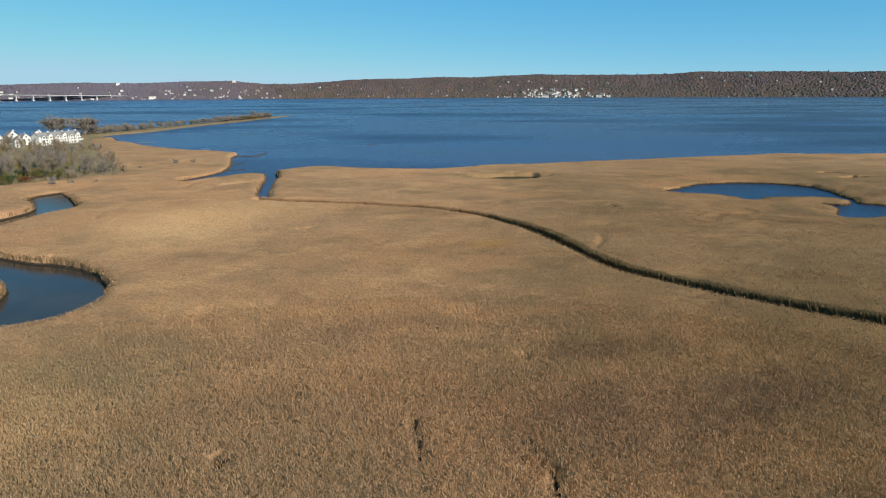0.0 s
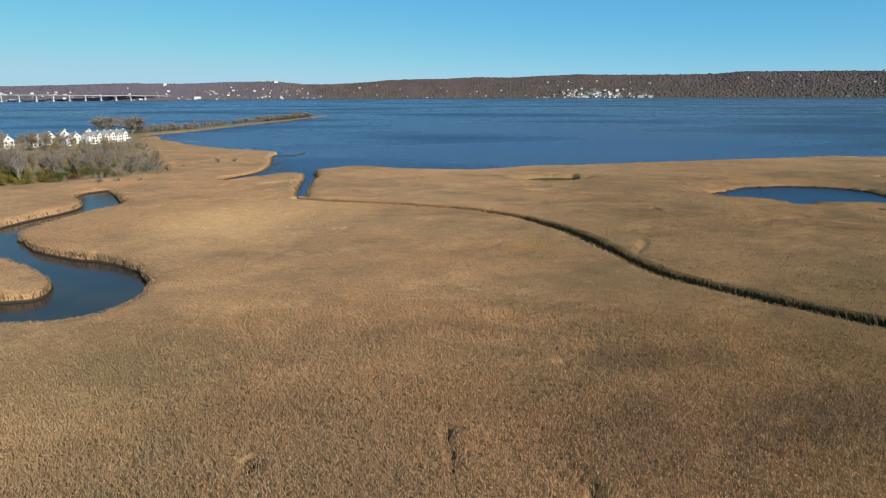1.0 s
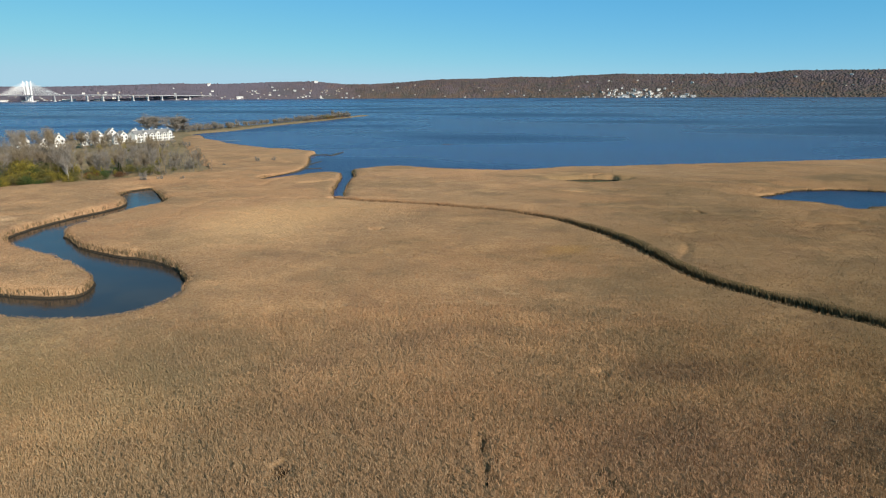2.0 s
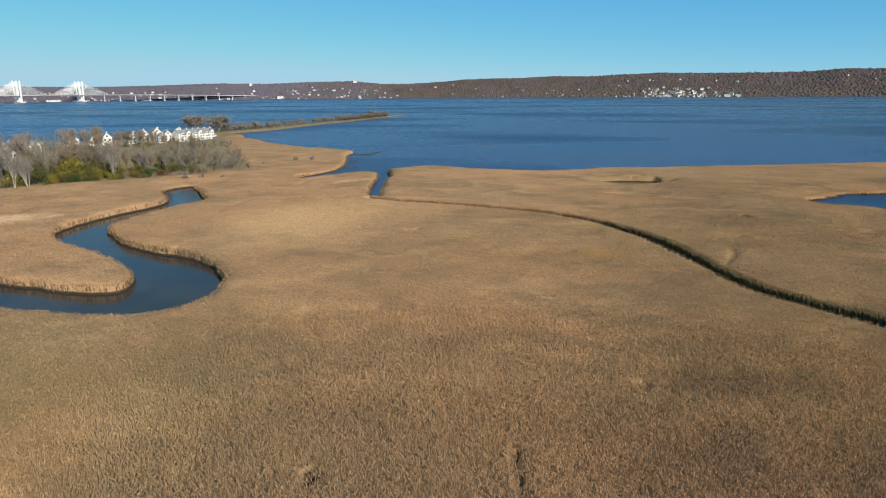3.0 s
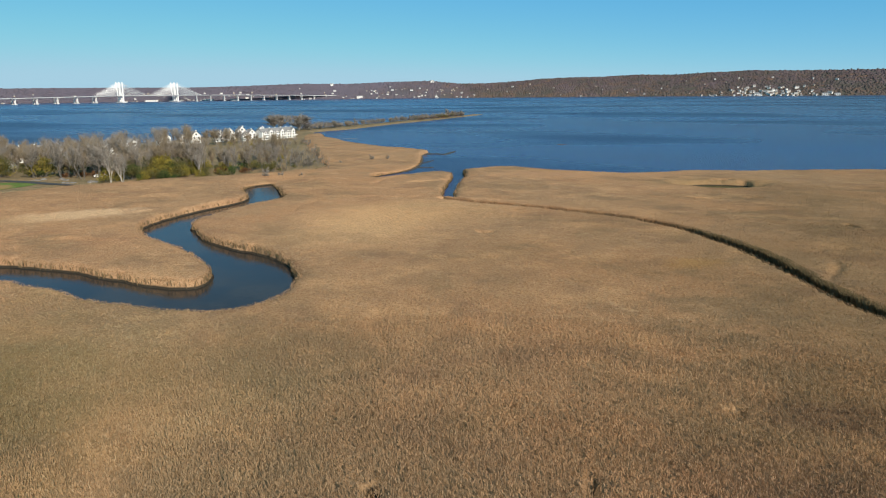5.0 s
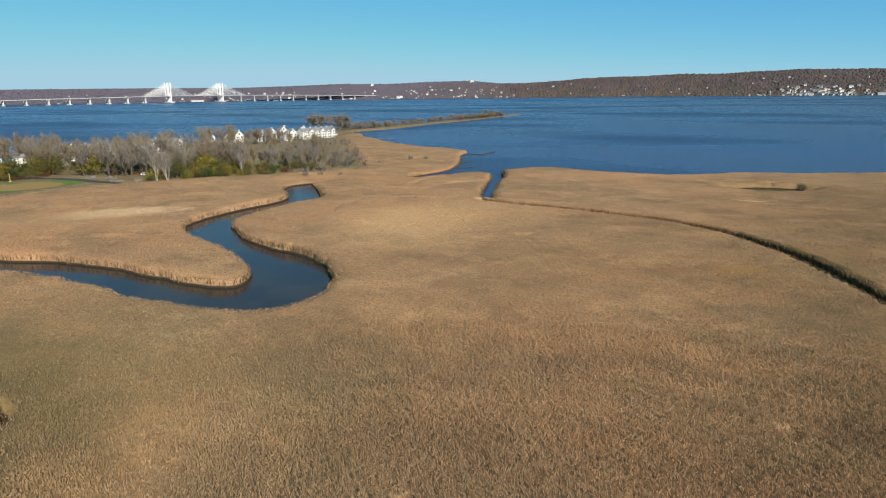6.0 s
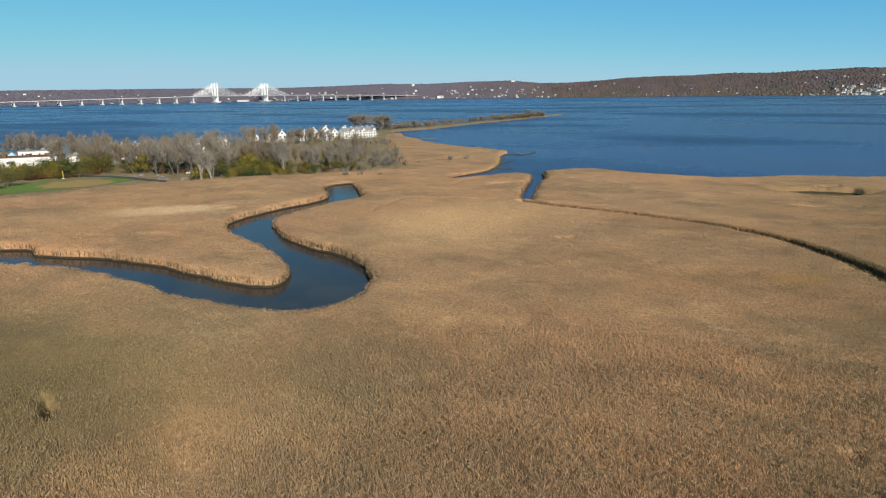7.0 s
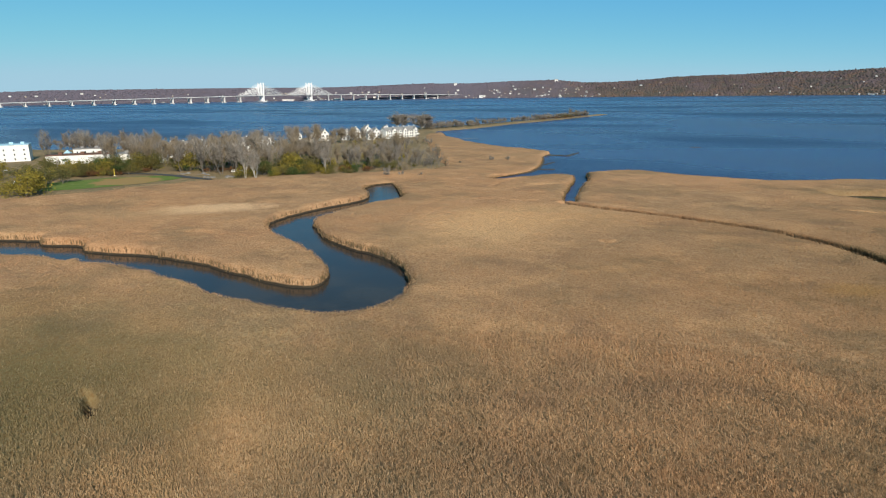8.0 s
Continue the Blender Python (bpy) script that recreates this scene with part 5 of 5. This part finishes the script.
# ---- lawn, path, small things by the wood ----
def draped(name, centre, rx, ry, turn, lift, material, seed, keep=None):
    """A patch of turf or paving laid over the ground."""
    pts = []
    rng = random.Random(seed)
    n = 40
    for ring in (1.0, 0.5):
        for i in range(n):
            a = 2 * math.pi * i / n
            k = ring * (1 + 0.06 * math.sin(3 * a + seed) + 0.04 * rng.uniform(-1, 1))
            x, y = rx * k * math.cos(a), ry * k * math.sin(a)
            c, s = math.cos(radians(turn)), math.sin(radians(turn))
            px, py = centre[0] + x * c - y * s, centre[1] + x * s + y * c
            pts.append((px, py, 1.60 + lift))
    pts.append((centre[0], centre[1], 1.60 + lift))
    f = []
    for i in range(n):
        j = (i + 1) % n
        f += [(i, j, n + j), (i, n + j, n + i), (n + i, n + j, 2 * n)]
    return sheet(name, pts, f, material)


tagged(draped("lawn", (-312, 217), 36, 19, 62, 0.12, M_TURF, 2), "bright green mown lawn with a worn brown patch", "lawn", kind="structure")


def path_strip():
    line = smooth_line([(-345, 243, 1.8), (-320, 251, 2.0), (-300, 251, 2.6), (-284, 249, 2.4), (-268, 248, 1.6)], 2)
    d = np.gradient(line[:, :2], axis=0)
    d /= np.hypot(d[:, 0], d[:, 1])[:, None]
    nrm = np.c_[-d[:, 1], d[:, 0]] * line[:, 2:3]
    k = len(line)
    v = np.vstack([np.c_[line[:, :2] + nrm, np.full(k, 1.80)], np.c_[line[:, :2] - nrm, np.full(k, 1.80)]])
    i = np.arange(k - 1)
    tagged(sheet("path", v, np.c_[i + 1, i, i + k, i + k + 1], M_ROAD), "grey asphalt path beside the lawn", "path", kind="structure")


path_strip()


def rock(seed, size):
    rng = random.Random(seed)
    bm = bmesh.new()
    bmesh.ops.create_icosphere(bm, subdivisions=2, radius=size)
    for v in bm.verts:
        v.co = Vector((v.co.x, v.co.y, v.co.z * 0.6)) * rng.uniform(0.78, 1.15)
    return part("rock", bm, M_ROCK)


rocks = [tagged(rock(80 + i, s), "pale grey rock beside the path", "rock", "rocks") for i, s in enumerate((1.3, 1.0, 0.8))]
rng = random.Random(8)
for cx, cy in ((-303, 258), (-290, 262), (-277, 254), (-267, 259)):
    for i in range(6):
        plant(rocks[(i + int(cx)) % 3], cx + rng.gauss(0, 2.2), cy + rng.gauss(0, 1.4), rng.uniform(0, 6), rng.uniform(0.7, 1.3))


def post(x, y):
    root = empty("goal_post", on_ground(x, y, 0.5))
    bm = bmesh.new()
    beam(bm, (0, 0, 0), (0, 0, 4.2), 0.22, 0.22, 8)
    part("pole", bm, M_YPAINT, root)
    bm = bmesh.new()
    box(bm, -0.5, -0.5, -0.1, 0.5, 0.5, 0.3)
    part("base", bm, M_CONCRETE, root)
    tagged(root, "yellow painted post beside the lawn", "post")


post(-333, 237)


def parked_car(m, long, label):
    """A parked car: body with cabin, windows, wheels, lights."""
    root = empty("car", m)
    half = long / 2
    bm = bmesh.new()
    prof = [(-half, 0.35), (-half, 0.9), (-half * 0.9, 1.0), (-half * 0.72, 1.62), (half * 0.25, 1.68), (half * 0.55, 1.05), (half * 0.96, 0.9), (half, 0.35)]
    rings = [[bm.verts.new((x, y * (0.86 if z > 1.3 else 1.0), z)) for x, z in prof] for y in (-0.9, 0.9)]
    bm.faces.new(rings[0])
    bm.faces.new(rings[1][::-1])
    for i in range(len(prof)):
        j = (i + 1) % len(prof)
        bm.faces.new((rings[0][j], rings[0][i], rings[1][i], rings[1][j]))
    bmesh.ops.recalc_face_normals(bm, faces=bm.faces)
    part("body", bm, M_CAR, root)
    for y in (-0.87, 0.87):
        bm = bmesh.new()
        box(bm, -half * 0.68, y - 0.05, 1.08, half * 0.3, y + 0.05, 1.52)
        part("side_window", bm, M_GLASS, root)
    for x in (-half * 0.62, half * 0.62):
        for y in (-0.82, 0.82):
            bm = bmesh.new()
            beam(bm, (x, y - 0.12, 0.33), (x, y + 0.12, 0.33), 0.33, sides=12)
            part("wheel", bm, M_RUBBER, root)
    for y in (-0.6, 0.6):
        bm = bmesh.new()
        box(bm, half - 0.04, y - 0.2, 0.65, half + 0.03, y + 0.2, 0.82)
        part("headlight", bm, M_STEEL, root)
    return tagged(root, label, "car", "parked cars")


parked_car(on_ground(-281, 277, 0.7), 4.6, "white parked car at the edge of the wood")
parked_car(on_ground(-277, 280, 0.8), 5.0, "white parked van-like car beside bushes")
parked_car(on_ground(-352, 196, 1.0), 4.6, "white parked car behind shrubs")


def lamp_post(x, y, h):
    root = empty("street_lamp", on_ground(x, y, 0.8))
    bm = bmesh.new()
    beam(bm, (0, 0, -0.2), (0, 0, h), 0.12, 0.07, 8)
    part("pole", bm, M_POLE, root)
    bm = bmesh.new()
    beam(bm, (0, 0, h - 0.2), (1.5, 0, h + 0.15), 0.05, sides=6)
    part("arm", bm, M_STEEL, root)
    bm = bmesh.new()
    box(bm, 1.2, -0.2, h, 2.0, 0.2, h + 0.22)
    part("lamp_head", bm, M_STEEL, root)
    tagged(root, "street lamp on a grey pole beside shrubs", "street lamp", "poles")


def utility_pole(x, y, h):
    root = empty("utility_pole", on_ground(x, y, 0.6))
    bm = bmesh.new()
    beam(bm, (0, 0, -0.3), (0, 0, h), 0.2, 0.13, 8)
    part("pole", bm, M_POLE, root)
    bm = bmesh.new()
    box(bm, -1.2, -0.08, h - 0.9, 1.2, 0.08, h - 0.72)
    part("crossarm", bm, M_POLE, root)
    tagged(root, "weathered wooden utility pole by the shore", "pole", "poles")


lamp_post(-349, 188, 8)
utility_pole(-343, 212, 11)
utility_pole(-379, 690, 12)

# ---- spit, mud and jetty ----
def spit_plants():
    rng = random.Random(21)
    mid = smooth_line([(-382, 690, 0), (-368, 745, 0), (-356, 820, 0), (-345, 900, 0), (-334, 980, 0), (-322, 1060, 0), (-313, 1150, 0)], 4)[:, :2]
    for i in range(170):
        u = rng.random() ** 1.2
        p = mid[int(u * (len(mid) - 1))]
        x, y = p[0] + rng.gauss(-3, 6), p[1] + rng.gauss(0, 8)
        if ground_z(x, y) < 0.55:
            continue
        plant(low_trees[rng.random() < 0.2], x, y, rng.uniform(0, 6.28), rng.uniform(1.0, 1.9))
    for i in range(34):
        u = rng.uniform(0.55, 0.98)
        p = mid[int(u * (len(mid) - 1))]
        x, y = p[0] + rng.gauss(0, 5), p[1] + rng.gauss(0, 6)
        if ground_z(x, y) < 0.55:
            continue
        plant(bushes[rng.choice(("rust", "olive", "rust"))], x, y, rng.uniform(0, 6.28), rng.uniform(0.6, 1.3))
    for i in range(5):
        p = mid[int((0.84 + 0.03 * i) * (len(mid) - 1))]
        plant(rng.choice(tall), p[0] + rng.gauss(0, 3), p[1], rng.uniform(0, 6.28), rng.uniform(0.5, 0.75))


spit_plants()


def mud_bar(outline, height, seed):
    """A low bank of dark tidal mud with an uneven back."""
    line = smooth_line([(x, y, w) for x, y, w in outline], 1.5)
    d = np.gradient(line[:, :2], axis=0)
    d /= np.hypot(d[:, 0], d[:, 1])[:, None] + 1e-9
    nrm = np.c_[-d[:, 1], d[:, 0]]
    k, rows = len(line), []
    for s in np.linspace(-1, 1, 7):
        p = line[:, :2] + nrm * (line[:, 2] * s)[:, None]
        rows.append(np.c_[p, -0.5 + (height + 0.5) * (1 - s * s) ** 0.6 + 0.12 * noise2(p[:, 0], p[:, 1], 3, seed)])
    v = np.stack(rows, 1).reshape(-1, 3)
    return tagged(sheet("mud_bank", v, grid_faces(k, 7), M_MUD, smooth=True), "dark wet tidal mud bank at the creek mouth", "mud", "mud banks")


mud_bar([(-131, 341, 1.2), (-128.5, 352, 2.0), (-129.5, 366, 2.4), (-133, 383, 2.2), (-140, 408, 2.0), (-147.5, 428, 2.2), (-151, 443, 2.5), (-151, 455, 2)], 0.45, 1)
mud_bar([(-129, 366, 2.0), (-124, 367.5, 1.4), (-119, 369.5, 0.4)], 0.35, 2)
mud_bar([(-134, 386, 2.2), (-132.5, 397, 1.6), (-131.5, 408, 0.4)], 0.35, 3)
mud_bar([(-151, 446, 2.5), (-145, 449, 3.2), (-140, 449, 1.6), (-136, 447, 2.2), (-135.5, 458, 2.2), (-134.5, 472, 0.5)], 0.55, 4)


def jetty(a, b):
    """A short timber jetty on piles."""
    root = empty("jetty")
    a, b = Vector(a), Vector(b)
    d = (b - a).normalized()
    n = Vector((-d.y, d.x, 0))
    for i in range(7):
        p = a.lerp(b, i / 6)
        for s in (-0.8, 0.8):
            bm = bmesh.new()
            beam(bm, p + n * s - Vector((0, 0, 2.5)), p + n * s + Vector((0, 0, 0.1)), 0.16, sides=6)
            part("pile", bm, M_POLE, root)
    m = Matrix.Translation(a) @ Matrix.Rotation(math.atan2(d.y, d.x), 4, "Z")
    count = int((b - a).length / 0.5)
    for i in range(count):
        bm = bmesh.new()
        box(bm, i * 0.5, -1.1, 0.1, i * 0.5 + 0.46, 1.1, 0.2, m)
        part("plank", bm, M_POLE, root)
    tagged(root, "short dark timber jetty on piles at the shore", "jetty")


jetty((-287, 566, 0.7), (-266, 577, 0.7))


def float_log(x, y, turn):
    bm = bmesh.new()
    beam(bm, (-4, 0, 0.05), (0, 0.2, 0.15), 0.35, 0.3, 8)
    beam(bm, (0, 0.2, 0.15), (4, 0, 0.05), 0.3, 0.15, 8)
    beam(bm, (1, 0.1, 0.2), (1.8, 0.8, 1.2), 0.1, 0.04, 5)
    ob = part("driftwood_log", bm, M_MUD)
    ob.matrix_world = pose(x, y, 0, 0, 0, turn)
    tagged(ob, "dark driftwood log lying in shallow river water", "log")


float_log(-62, 548, 20)
